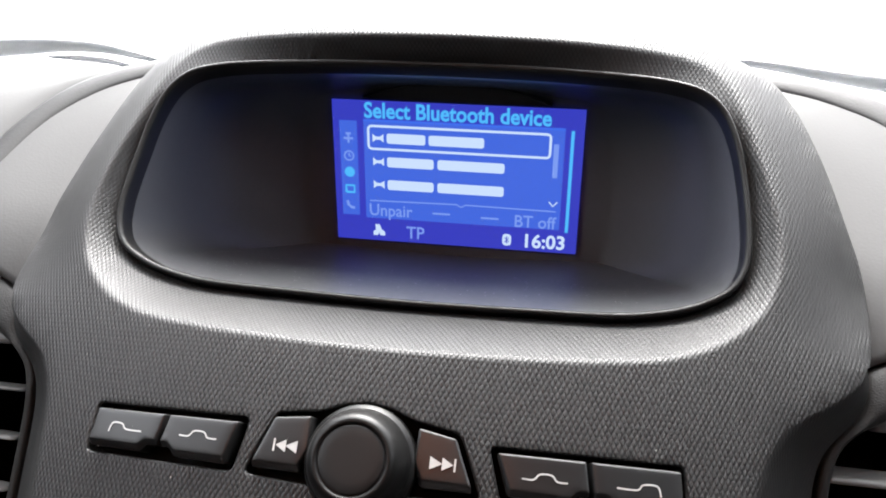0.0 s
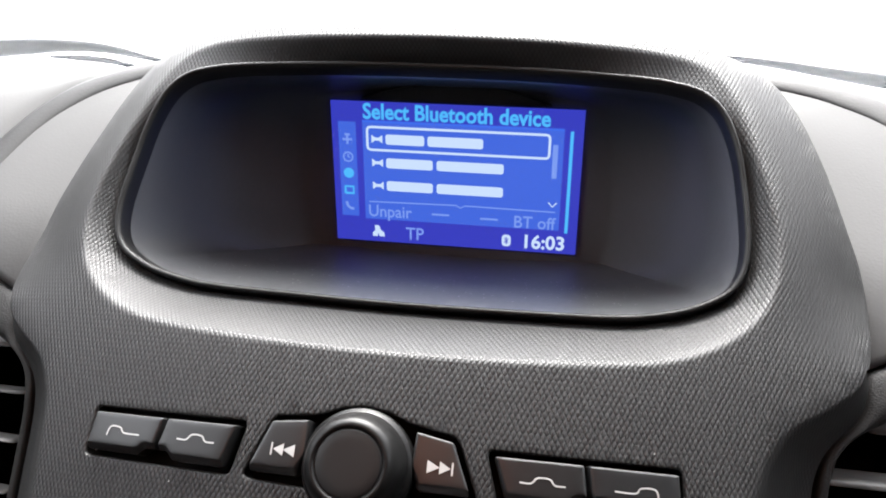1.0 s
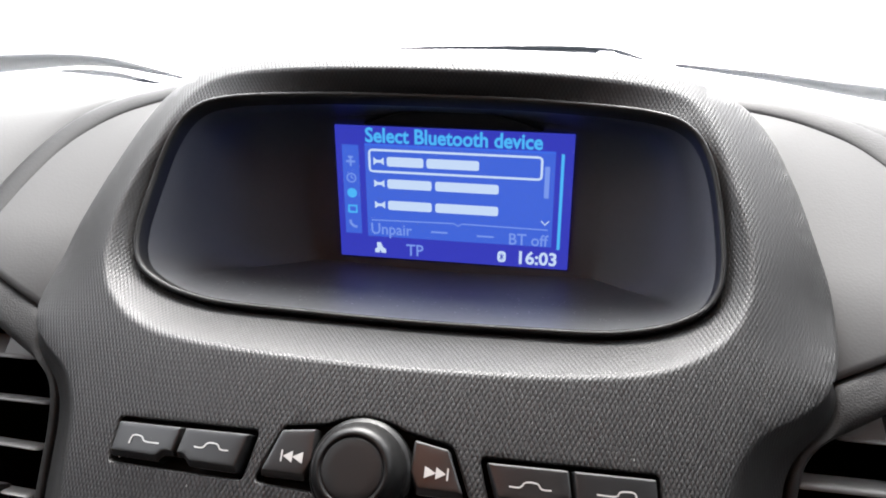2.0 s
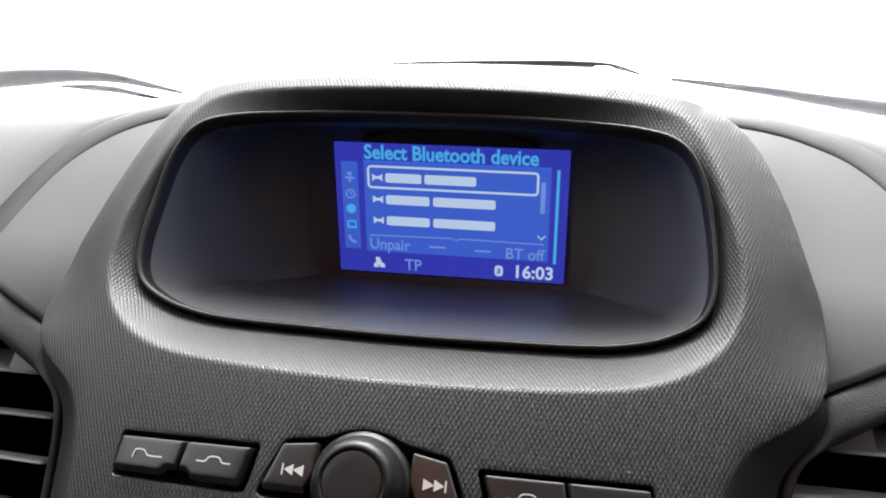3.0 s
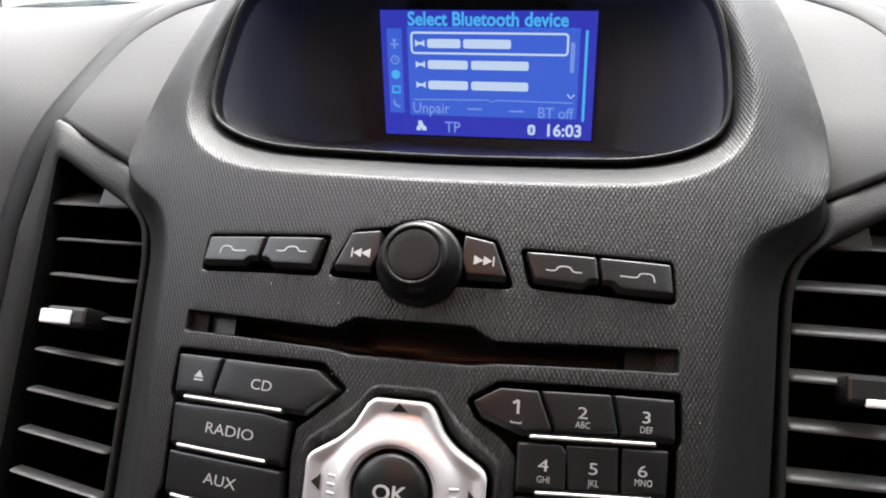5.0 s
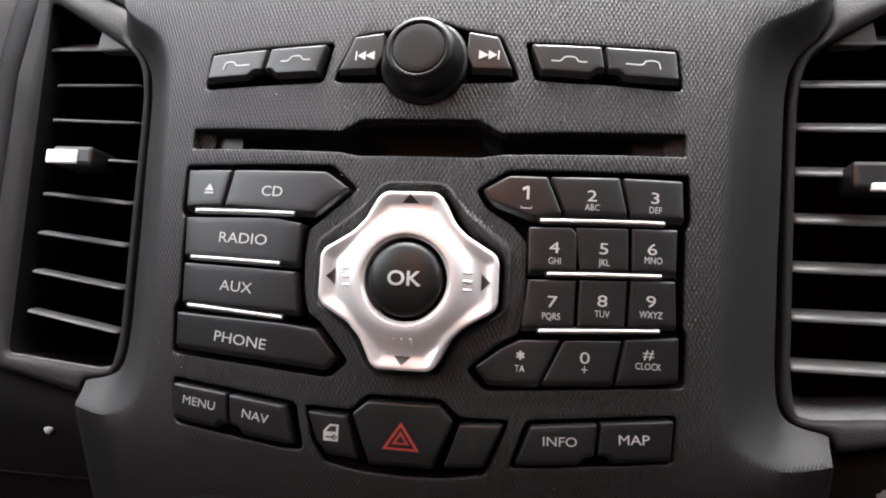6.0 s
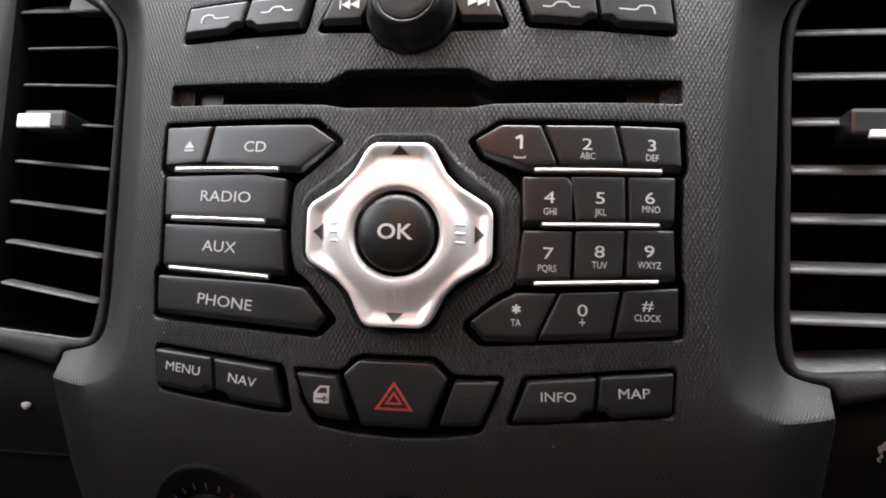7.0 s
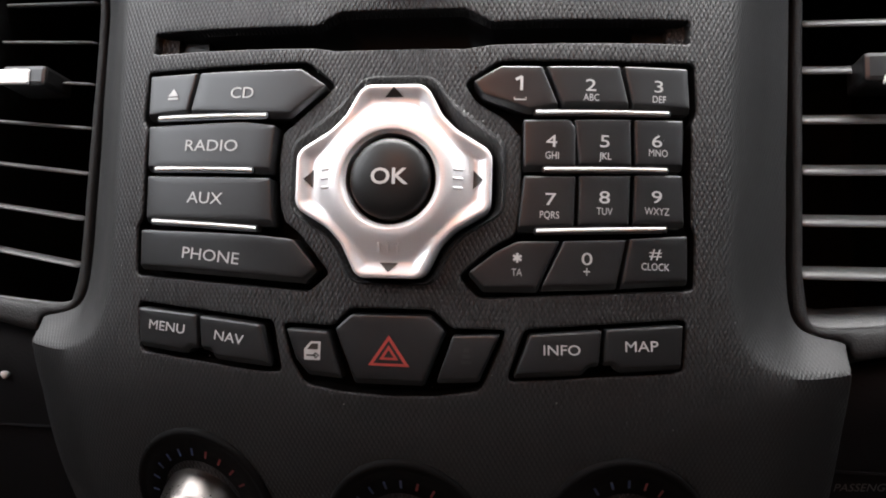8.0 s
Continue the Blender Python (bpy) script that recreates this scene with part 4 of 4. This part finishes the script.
# a rounded glossy rim lines the mouth of the shroud
rim = bmesh.new()
loft(rim, [rim_ring(-0.0007, 0.006), rim_ring(-0.0007, -0.0028), rim_ring(-0.0010, -0.0038), rim_ring(-0.0017, -0.0043), rim_ring(-0.0025, -0.0039), rim_ring(-0.0030, -0.0026), rim_ring(-0.0033, 0.003)])
front = [rim_ring(-0.0031, 0.001), rim_ring(-0.0033, 0.003)]
start, end = front[-1], [on_back(x, v) for x, v in back_loop]
mid_a, mid_b = Vector((0, 0.030, 0.117)), on_back(0, 0.0325)
for t in np.linspace(0.06, 1, 26):
    shrink = 0.09 * max(0.0, (t - 0.6) / 0.4) ** 2.4
    narrow = 1 - 0.22 * max(0.0, (t - 0.3) / 0.7) ** 2.2
    ring = [a.lerp(b, t).lerp(mid_a.lerp(mid_b, t), shrink) for a, b in zip(start, end)]
    front.append([Vector((p.x * narrow, p.y, p.z)) for p in ring])
loft(bm, front, cap_end=True)
sharp(part("display_shroud", tidy(bm), SHROUD, stack, "deep glossy black shroud round the display, dusty floor"), 50)
part("shroud_rim", tidy(rim), RUBBER, stack, "glossy black rim of the shroud")
bm = bmesh.new()
loft(bm, [rim_ring(0.0003, -0.0002), rim_ring(-0.0008, 0.006)])
part("shroud_gasket", tidy(bm), BLACK, stack)

display = part("display", (lambda b: (b, loft(b, [[on_back(x, v, 0.0004) for x, v in ((-0.0550, 0), (0.0550, 0), (0.0550, 0.065), (-0.0550, 0.065))], [on_back(x, v, 0.0014) for x, v in ((-0.0550, 0), (0.0550, 0), (0.0550, 0.065), (-0.0550, 0.065))]], cap_end=True), tidy(b))[0])(bmesh.new()), BLUE_DARK, stack, "lit blue colour display", smooth=False)


def on_screen(owner, bm, x, v, material, name, h=0.0):
    """Marks lit on the display, in millimetres from its lower left corner."""
    lay(bm, lambda a, b: on_back(-0.055 + x / 1000 + a, v / 1000 + b, 0.0016 + h))
    return part(name, bm, material, owner, smooth=False)


def panel_bm(w, h):
    return shapes_bm([mm([(0, 0), (w, 0), (w, h), (0, h)])])


on_screen(display, panel_bm(88, 45), 14, 11, BLUE_MID, "list_panel")
on_screen(display, panel_bm(88, 1.0), 14, 56, BLUE_HEAD, "list_edge", 0.0001)
on_screen(display, panel_bm(8, 44), 3, 12, BLUE_MID, "side_menu")
on_screen(display, panel_bm(1.4, 46), 104.5, 10, CYAN, "side_strip")
on_screen(display, text_bm("Select Bluetooth device", 0.0096, 0.00026, 0.89), 55.2, 60.6, CYAN, "title")
# the listed names are plain bars
FRAME = rounded(mm([(0, 0), (81, 0), (81, 11.4), (0, 11.4)]), 0.0024)
on_screen(display, shapes_bm([[FRAME[i], FRAME[(i + 1) % len(FRAME)], grown(FRAME, -0.0011)[(i + 1) % len(FRAME)], grown(FRAME, -0.0011)[i]] for i in range(len(FRAME))]), 15.6, 43.2, PALE, "selection_frame", 0.0002)
for v, w in ((46.4, 47), (35.6, 57), (25.0, 57)):
    mark = [mm([(0, 0.4), (1.6, 1.6), (3.4, 1.6), (5, 0.4), (5, 4.2), (3.4, 3.0), (1.6, 3.0), (0, 4.2)])]
    on_screen(display, shapes_bm(mark), 18.0, v, PALE, "list_icon", 0.0002)
    on_screen(display, shapes_bm([rounded(mm([(0, 0), (w * 0.37, 0), (w * 0.37, 4.6), (0, 4.6)]), 0.0012, 0.02)]), 24.4, v, PALE, "list_entry", 0.0002)
    on_screen(display, shapes_bm([rounded(mm([(0, 0), (w * 0.52, 0), (w * 0.52, 4.6), (0, 4.6)]), 0.0012, 0.02)]), 24.4 + w * 0.40, v, PALE, "list_entry", 0.0002)
on_screen(display, text_bm("Unpair", 0.0080, 0.0001, 0.92), 25.5, 14.8, FAINT, "softkey", 0.0002)
on_screen(display, text_bm("BT off", 0.0080, 0.0001, 0.92), 91, 13.8, FAINT, "softkey", 0.0002)
on_screen(display, panel_bm(8, 0.9), 45, 14.6, FAINT, "softkey_dash", 0.0002)
on_screen(display, panel_bm(8, 0.9), 67, 14.0, FAINT, "softkey_dash", 0.0002)
on_screen(display, strokes_bm([mm([(0, -0.4), (40, 0.2), (42, -1), (44, 0.2), (84, -0.2)])], 0.0006), 16, 19.8, FAINT, "divider", 0.0002)
on_screen(display, text_bm("TP", 0.0084, 0.0001, 0.9), 37, 4.6, FAINT, "status_text", 0.0002)
on_screen(display, text_bm("16:03", 0.0090, 0.00024, 0.98), 95.5, 4.6, PALE, "status_clock", 0.0002)
on_screen(display, shapes_bm([rounded(mm([(-2, -2.8), (2, -2.8), (2, 2.8), (-2, 2.8)]), 0.0018, 0.01)]), 79, 4.8, PALE, "status_mark", 0.0002)
on_screen(display, strokes_bm([mm([(-0.9, 1.2), (0.9, -0.9), (0, -1.7), (0, 1.7), (0.9, 0.9), (-0.9, -1.2)])], 0.0004), 79, 4.8, BLUE_DARK, "status_rune", 0.0004)
on_screen(display, shapes_bm([mm([(-2.8, -2.6), (-0.6, -2.6), (-0.2, -1.0), (0.4, -2.6), (2.8, -2.6), (2.6, -0.6), (1.2, 0.4), (0.2, 2.8), (-1.8, 2.8), (-1.6, 0.2), (-2.8, -0.8)])]), 20, 5.2, PALE, "status_mark", 0.0002)
on_screen(display, strokes_bm([mm([(0, 0), (0, 15)])], 0.0022), 98.6, 35, FAINT, "scroll_bar", 0.0002)
on_screen(display, strokes_bm([mm([(-1.8, 1), (0, -1), (1.8, 1)])], 0.0006), 98.6, 23, PALE, "scroll_arrow", 0.0002)


def ring_points(r, n=17):
    return [(r * math.cos(a), r * math.sin(a)) for a in np.linspace(0, 2 * math.pi, n)]


for v, mat, mark in ((48, FAINT, strokes_bm([mm([(-2.2, 0), (2.2, 0)]), mm([(0, -2.2), (0, 2.2)]), mm([(-1.2, 2.2), (1.2, 2.2)])], 0.0010)),
                     (40, FAINT, strokes_bm([ring_points(0.0021), mm([(0, 1.2), (0, 0), (0.9, -0.3)])], 0.0007)),
                     (32.5, CYAN, shapes_bm([ring_points(0.0024)[:-1]])),
                     (24.5, CYAN, strokes_bm([mm([(-1.9, -1.6), (1.9, -1.6), (1.9, 1.6), (-1.9, 1.6), (-1.9, -1.8)])], 0.0011)),
                     (17, FAINT, strokes_bm([mm([(-1.6, 1.8), (-1.2, -0.2), (0.2, -1.4), (1.8, -1.6)])], 0.0013))):
    on_screen(display, mark, 7, v, mat, "menu_icon", 0.0002)

# arched lip above the display
bm = bmesh.new()
arc = [(0.041 * s, 0.0662 + 0.0078 * (1 - abs(s) ** 2.2)) for s in np.linspace(-1, 1, 25)]
loft(bm, [[on_back(*p, 0.0) for p in arc], [on_back(*p, 0.003) for p in arc]], cap_end=True)
sharp(part("arched_lip", tidy(bm), BLACK, stack, "black arched lip over the display"))

DUST = smooth_plastic("dust_grey", (0.42, 0.41, 0.4), 0.8)
# dust on the shroud's floor and on the face
rng = np.random.default_rng(5)
bm = bmesh.new()
for _ in range(150):
    x, t = rng.uniform(-0.085, 0.085), rng.uniform(0.06, 0.55) ** 1.0
    a = Vector((x, 0.0285, 0.0757 + 0.35 * x * x))
    b = on_back(x * 0.87, -0.0085)
    p = a.lerp(b, t) + Vector((0, -0.0006, 0.0012))
    r = rng.uniform(0.00012, 0.00034)
    ring = [p + Vector((r * math.cos(k) * rng.uniform(0.6, 1.5), r * 0.9 * math.sin(k), r * 0.45 * math.sin(k))) for k in np.linspace(0, 2 * math.pi, 6)[:-1]]
    bm.faces.new([bm.verts.new(q) for q in ring])
for _ in range(45):
    x, z = rng.uniform(-0.1, 0.1), rng.uniform(-0.14, 0.05)
    if inside([(x, z)], WELL_SLOT)[0] or inside([(x, z)], PAD_WELL)[0]:
        continue
    r = rng.uniform(0.00006, 0.00015)
    s = rng.uniform(0, 3.14)
    bm.faces.new([bm.verts.new(on_face(x + r * (2.5 * math.cos(k) * math.cos(s) - math.sin(k) * math.sin(s)), z + r * (2.5 * math.cos(k) * math.sin(s) + math.sin(k) * math.cos(s)), 0.0003)) for k in np.linspace(0, 2 * math.pi, 6)[:-1]])
tagged(part("dust", bm, DUST, matrix=PANEL, smooth=False), "pale dust specks on the stack and in the display shroud", "dust", kind="stuff")

# ---- air vents ----
VENT_INNER = mm([(133, -91.4), (140, -92.3), (184, -88.6), (186, 71), (181, 69), (163, 58.5), (150, 51), (144, 47.5), (139.5, 43.5), (136.5, 39), (134.5, 31), (133.6, 24), (133, 5), (132.2, -35), (131.4, -75)])
VENT_OUTER = mm([(129.6, -92.4), (134, -95.4), (142.5, -96.4), (145.2, -98), (146, -103.2), (176, -96.6), (197, -93), (197, 92), (189, 88.8), (177, 82.6), (161.5, 74.5), (154.2, 70.7), (146.2, 65.8), (145.8, 60), (145.2, 55.5), (143.2, 51), (139, 47.3), (135, 43.5), (132, 38), (130.6, 32), (129.6, 24), (129, 5), (128.6, -35), (127.8, -72), (127.6, -86)])


SILL = grained_plastic("sill_grain", (0.022, 0.022, 0.022), 0.5, 1100, 0.5)


def air_vent(side):
    vent = thing("air_vent", "black louvred air vent with level slats and a silver-tipped tab", "air vent", group="dashboard air vents")
    s = side
    a = resampled(rounded(VENT_OUTER, 0.003), 220, True)
    b = resampled(rounded(VENT_INNER, 0.004), 220, True)
    b = [toward(b, (0.16, -0.012), p) for p in a]
    rows = []
    for t, y in ((0, 0.046), (0, 0.0328), (0.1, 0.0316), (0.3, 0.0312), (0.6, 0.0313), (0.75, 0.0316), (0.9, 0.0326), (1.0, 0.0345)):
        rows.append([(s * (p[0] + (q[0] - p[0]) * t), y + 0.16 * max(0.0, p[1] - 0.035) * (1 - t) + 0.10 * max(0, p[0] - 0.14) ** 2, p[1] + (q[1] - p[1]) * t) for p, q in zip(a, b)])
    bm = bmesh.new()
    loft(bm, rows)
    sharp(part("frame", tidy(bm), VENT_FRAME, vent, "dark grained frame"), 50)
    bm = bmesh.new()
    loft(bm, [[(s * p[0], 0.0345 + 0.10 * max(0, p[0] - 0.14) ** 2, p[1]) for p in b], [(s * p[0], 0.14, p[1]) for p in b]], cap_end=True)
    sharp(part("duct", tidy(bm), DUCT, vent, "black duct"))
    # sloping grained sill at the foot of the louvres
    bm = bmesh.new()
    line = np.linspace(0.1335, 0.186, 20)
    loft(bm, [[(s * x, y, -0.0921 + dz + 0.084 * max(0.0, x - 0.141) + 0.0012 * math.exp(-((x - 0.1335) / 0.003) ** 2)) for x in line] for y, dz in ((0.036, -0.004), (0.0338, -0.0004), (0.0344, 0.0006), (0.040, 0.0038 if s > 0 else -0.0016), (0.047, 0.0072 if s > 0 else -0.003), (0.052, 0.0075 if s > 0 else -0.003))], closed=False)
    part("sill", tidy(bm), SILL, vent, "grey grained sill")
    for i, z in enumerate((48.5, 32.0, 15.0, -2.4, -20.5, -38.8, -56.8, -75)):
        x0 = 133.8 + z * 0.026 if z < 40 else 148
        x1, fan = 185.5, 0.0
        if s < 0 and i:
            # the blades of this vent fan out, the lower ones rising away from the stack
            x0, x1, fan = x0 + 4.5, 180.0, 0.16 * (32 - z) / 107
        deep = 0.016 if i == 0 else 0.007
        tilt = 0.62 if s > 0 or i == 0 else 0.30
        bm = bmesh.new()
        rings = []
        for x, f in ((x0, 0.25), (x0 + 0.6, 0.7), (x0 + 2.2, 1.0), (155, 1.0), (170, 1.0), (x1 - 1.5, 1.0), (x1, 1.0)):
            y0 = 0.0375
            f *= 1.6 if s > 0 and i else 1.0
            prof = [(deep, 0.35), (0.002, 0.75), (0.0006, 0.55), (0.0, 0.1), (0.0002, -0.4), (0.001, -0.7), (deep, -0.35)]
            rings.append([(s * x / 1000, y0 + max(0.0, 1 - f) * 0.002 + y, z / 1000 + fan * (x - 150) / 1000 + f * h / 1000 + y * tilt) for y, h in prof])
        loft(bm, rings, cap_start=True, cap_end=True)
        sharp(part("slat", tidy(bm), SLAT, vent), 60)
    # small plate closing the pointed top corner
    bm = bmesh.new()
    plate = rounded(mm([(163.5, 49.6), (147.5, 49.2), (162, 58.2)]), 0.0006, 0.004)
    loft(bm, [[(s * x, y, z) for x, z in grown(plate, d)] for y, d in ((0.046, 0), (0.0392, 0), (0.0388, -0.0003))], cap_end=True)
    sharp(part("corner_plate", tidy(bm), SLAT, vent), 40)
    bm = bmesh.new()
    box(bm, (s * 0.160 - 0.0095, 0.0265, -0.0070 if s < 0 else -0.0095), (s * 0.160 + 0.0095, 0.044, 0.0012 if s < 0 else 0.0005), 0.0016)
    tab = part("tab", tidy(bm), KEY, vent, smooth=False)
    bm = bmesh.new()
    if s < 0:
        box(bm, (-0.1718, 0.0255, -0.0066), (-0.1572, 0.0275, -0.0006), 0.0008)
    else:
        box(bm, (0.1565, 0.0255, -0.0106), (0.1745, 0.0285, -0.0076), 0.0008)
    part("tab_tip", tidy(bm), BAR, tab, "bright silver tip", smooth=False)
    return vent


for side in (-1, 1):
    air_vent(side)

# ---- climate dials at the foot of the stack ----
def climate_dial(x, z, r):
    slope = 0.0329 + 2 * 0.891 * z + 9.0 * min(0.0, z + 0.104)
    m = Matrix.Translation(on_face(x, z, 0.0)) @ Matrix.Rotation(math.atan2(-slope, 1), 4, "X")

    def at(radius, a, h):
        return on_face(x + radius * math.cos(a), z + radius * math.sin(a), h)

    bm = bmesh.new()
    turn = [2 * math.pi * i / 64 for i in range(64)]
    loft(bm, [[at(r + d, a, h) for a in turn] for d, h in ((0.0125, -0.001), (0.0122, 0.0008), (0.0114, 0.0016), (0.0104, 0.0015), (0.0096, 0.0009), (0.0085, 0.0006), (0.001, 0.0005), (0.0005, -0.004))])
    bezel = part("dial_bezel", tidy(bm), DIAL_BLACK, stack, "black dial surround with tick marks")
    for i in range(15):
        a = radians(200 - i * 220 / 14)
        bm = bmesh.new()
        bm.faces.new([bm.verts.new(at(r + d, a + e, 0.0009)) for d, e in ((0.0030, -0.022), (0.0056, -0.020), (0.0056, 0.020), (0.0030, 0.022))])
        part("tick", bm, TICK_BLUE if i < 8 else TICK_RED, bezel, smooth=False)
    bm = bmesh.new()
    turned(bm, [(r, 0.006), (r, -0.0015), (r - 0.0002, -0.0025), (r - 0.0010, -0.0095), (r - 0.0016, -0.0116), (r - 0.0027, -0.0130), (r - 0.0042, -0.0137), (r - 0.0052, -0.0136), (r - 0.0058, -0.0130), (0.0, -0.0126)])
    dial = part("climate_knob", tidy(bm), DIAL_SILVER, stack, "silver-rimmed climate knob")
    dial.matrix_local = m
    sharp(dial, 50)


DIAL_BLACK = smooth_plastic("dial_black", (0.004, 0.004, 0.004), 0.7, sheen=0.08)
DIAL_SILVER, _b, _n, _l = shader("dial_silver", (0.15, 0.135, 0.125), 0.3, 1.0)
mottled(_n, _l, _b, (0.15, 0.135, 0.125), 0.08, 60, 0.3, 0.05)
TICK_BLUE = smooth_plastic("tick_blue", (0.02, 0.035, 0.08), 0.5)
TICK_RED = smooth_plastic("tick_red", (0.10, 0.015, 0.015), 0.5)
for x, z in ((-0.0712, -0.1605), (0.002, -0.166), (0.0735, -0.1625)):
    climate_dial(x, z, 0.0150)


# ---- outside, at the foot of the windscreen ----
WIPER_STEEL = smooth_plastic("wiper_paint", (0.012, 0.015, 0.019), 0.7, sheen=0.2)


def rod(line, radii):
    """A tapering flattened rod along a line of points."""
    bm = bmesh.new()
    pts = smooth_line(line, 0.012)
    rs = np.interp(np.linspace(0, 1, len(pts)), np.linspace(0, 1, len(radii)), radii)
    loft(bm, [[(x, y + 0.8 * r * math.cos(a), z + r * math.sin(a)) for a in np.linspace(0, 2 * math.pi, 9)[:-1]] for r, (x, y, z) in zip(rs, pts)], cap_start=True, cap_end=True)
    return tidy(bm)


def wiper(label, parts):
    w = thing("wiper", label, "wiper", Matrix(), group="windscreen wipers")
    for name, line, radii, mat in parts:
        part(name, rod(line, radii), mat, w)


wiper("black wiper lying along the foot of the windscreen", (
    ("blade", [(0.72, 0.66, 0.598), (0.55, 0.69, 0.616), (0.375, 0.70, 0.6365), (0.308, 0.70, 0.6445), (0.25, 0.70, 0.6525), (0.192, 0.70, 0.6585), (0.15, 0.70, 0.6625)], (0.014, 0.014, 0.0125, 0.0095, 0.007, 0.0045, 0.002), WIPER_STEEL),
    ("arm", [(0.118, 0.70, 0.667), (0.100, 0.70, 0.6725), (0.085, 0.70, 0.6755), (0.04, 0.70, 0.6765), (-0.003, 0.70, 0.6765), (-0.08, 0.70, 0.6755), (-0.16, 0.70, 0.6725)], (0.0015, 0.0035, 0.004, 0.003, 0.0022, 0.002, 0.0012), WIPER_STEEL),
    ("pivot_cap", [(0.094, 0.69, 0.6700), (0.084, 0.69, 0.6715), (0.070, 0.69, 0.6715), (0.064, 0.69, 0.6705)], (0.002, 0.0048, 0.0048, 0.002), WHITE_PAINT)))
wiper("dark wiper beside pale cowl, at the foot of the windscreen", (
    ("blade", [(-0.76, 0.68, 0.626), (-0.70, 0.70, 0.638), (-0.662, 0.70, 0.6425), (-0.613, 0.70, 0.6465), (-0.558, 0.70, 0.6495), (-0.506, 0.70, 0.6475), (-0.462, 0.70, 0.640), (-0.419, 0.70, 0.632)], (0.011, 0.012, 0.0115, 0.010, 0.008, 0.006, 0.004, 0.002), WIPER_STEEL),
    ("arm", [(-0.575, 0.69, 0.6375), (-0.545, 0.69, 0.6375), (-0.50, 0.69, 0.635), (-0.47, 0.69, 0.630), (-0.44, 0.69, 0.626)], (0.0015, 0.0042, 0.0038, 0.003, 0.0015), WIPER_STEEL)))
bm = bmesh.new()
loft(bm, [[(x, 0.62 + dy - 0.05 * (x / 0.74) ** 2, 0.615 + dz) for x in np.linspace(-0.75, 0.75, 21)] for dy, dz in ((0, 0.0), (0.03, 0.012), (0.08, 0.012), (0.14, 0.0), (0.2, -0.01))], closed=False)
tagged(part("cowl", tidy(bm), WHITE_PAINT), "pale cowl panel under the wipers", "cowl", kind="structure")

# added unseen glowing panel under the headliner, to warm the stack's reflections
lamp = thing("warm_glow_panel", "added warm glowing panel under the headliner, unseen", "lamp", Matrix())
bm = bmesh.new()
box(bm, (-0.17, -0.78, 1.222), (0.05, -0.28, 1.242), 0.006)
part("glow_backing", bm, HEADLINER, lamp, smooth=False)
bm = bmesh.new()
box(bm, (-0.15, -0.76, 1.214), (0.03, -0.30, 1.223), 0.004)
part("glow_sheet", bm, WARM_GLOW, lamp, "glowing warm sheet", smooth=False)

# marks and small things on the lower panels
bm = text_bm("PASSENGER", 0.0040, 0.0, 1.0)
lay(bm, lambda u, v: Vector((0.1565 + u + 0.25 * v, panel_y(0.156, -0.1455 + v) - 0.0012, -0.1455 + v)), 4)
SYMBOL_PRINT = smooth_plastic("symbol_print", (0.22, 0.22, 0.22), 0.6)
DIM_PRINT = smooth_plastic("dim_print", (0.05, 0.05, 0.05), 0.6)
part("legend", bm, DIM_PRINT, dashboard, "dim grey printed lettering", smooth=False).matrix_world = PANEL
def seam(side, x0, x1, z_at, depth, height, material):
    """A thin raised edge along a seam of the lower dash."""
    bm = bmesh.new()
    rings = []
    for x in np.linspace(x0, x1, 16):
        z = z_at(x)
        y = panel_y(x, z) - depth
        rings.append([(side * x, y, z), (side * x, y + 0.008, z), (side * x, y + 0.008, z - height), (side * x, y, z - height)])
    loft(bm, rings, cap_start=True, cap_end=True)
    part("seam_edge", tidy(bm), material, dashboard, smooth=False).matrix_world = PANEL


for s in (-1, 1):
    # upper seam takes a paler material, putting its lit edge into the colour
    seam(s, 0.147, 0.40, lambda x: panel_top(x) + 0.0022, 0.0024, 0.0011, SILL)
    seam(s, 0.1395, 0.40, lambda x: -0.1400, 0.0010, 0.0008, DARK_DASH)
# small pale fleck on the left lower panel
bm = bmesh.new()
bmesh.ops.create_icosphere(bm, subdivisions=2, radius=0.0022)
for v in bm.verts:
    v.co = Vector((-0.1674 + v.co.x * (1.0 + 0.3 * math.sin(v.co.z * 900)), panel_y(0.1635, -0.1205) + v.co.y * 0.5, -0.1205 + v.co.z * 0.75))
part("pale_fleck", bm, PRINT, dashboard, "small pale fleck").matrix_world = PANEL

# skidding-car symbol, partly out of sight beyond the stack
for poly in ([(-3.0, -0.4), (3.0, -0.4), (3.2, 0.9), (2.0, 1.3), (1.2, 2.7), (-1.2, 2.7), (-2.0, 1.3), (-3.2, 0.9)], [(-2.8, -1.4), (-1.4, -1.4), (-1.4, -0.4), (-2.8, -0.4)], [(1.4, -1.4), (2.8, -1.4), (2.8, -0.4), (1.4, -0.4)]):
    bm = shapes_bm([mm(poly)])
    lay(bm, lambda u, v: Vector((0.1655 + u, panel_y(0.1655, -0.1175 + v) - 0.0010, -0.1175 + v)))
    part("skid_symbol", bm, SYMBOL_PRINT, dashboard, "pale grey printed symbol", smooth=False).matrix_world = PANEL
for x in (-2.1, 2.1):
    bm = strokes_bm([smooth_line(mm([(x, -1.9), (x + 0.7, -2.7), (x - 0.7, -3.7), (x + 0.3, -4.6)]), 0.0004)], 0.0007)
    lay(bm, lambda u, v: Vector((0.1655 + u, panel_y(0.1655, -0.1175 + v) - 0.0010, -0.1175 + v)))
    part("skid_symbol", bm, SYMBOL_PRINT, dashboard, smooth=False).matrix_world = PANEL
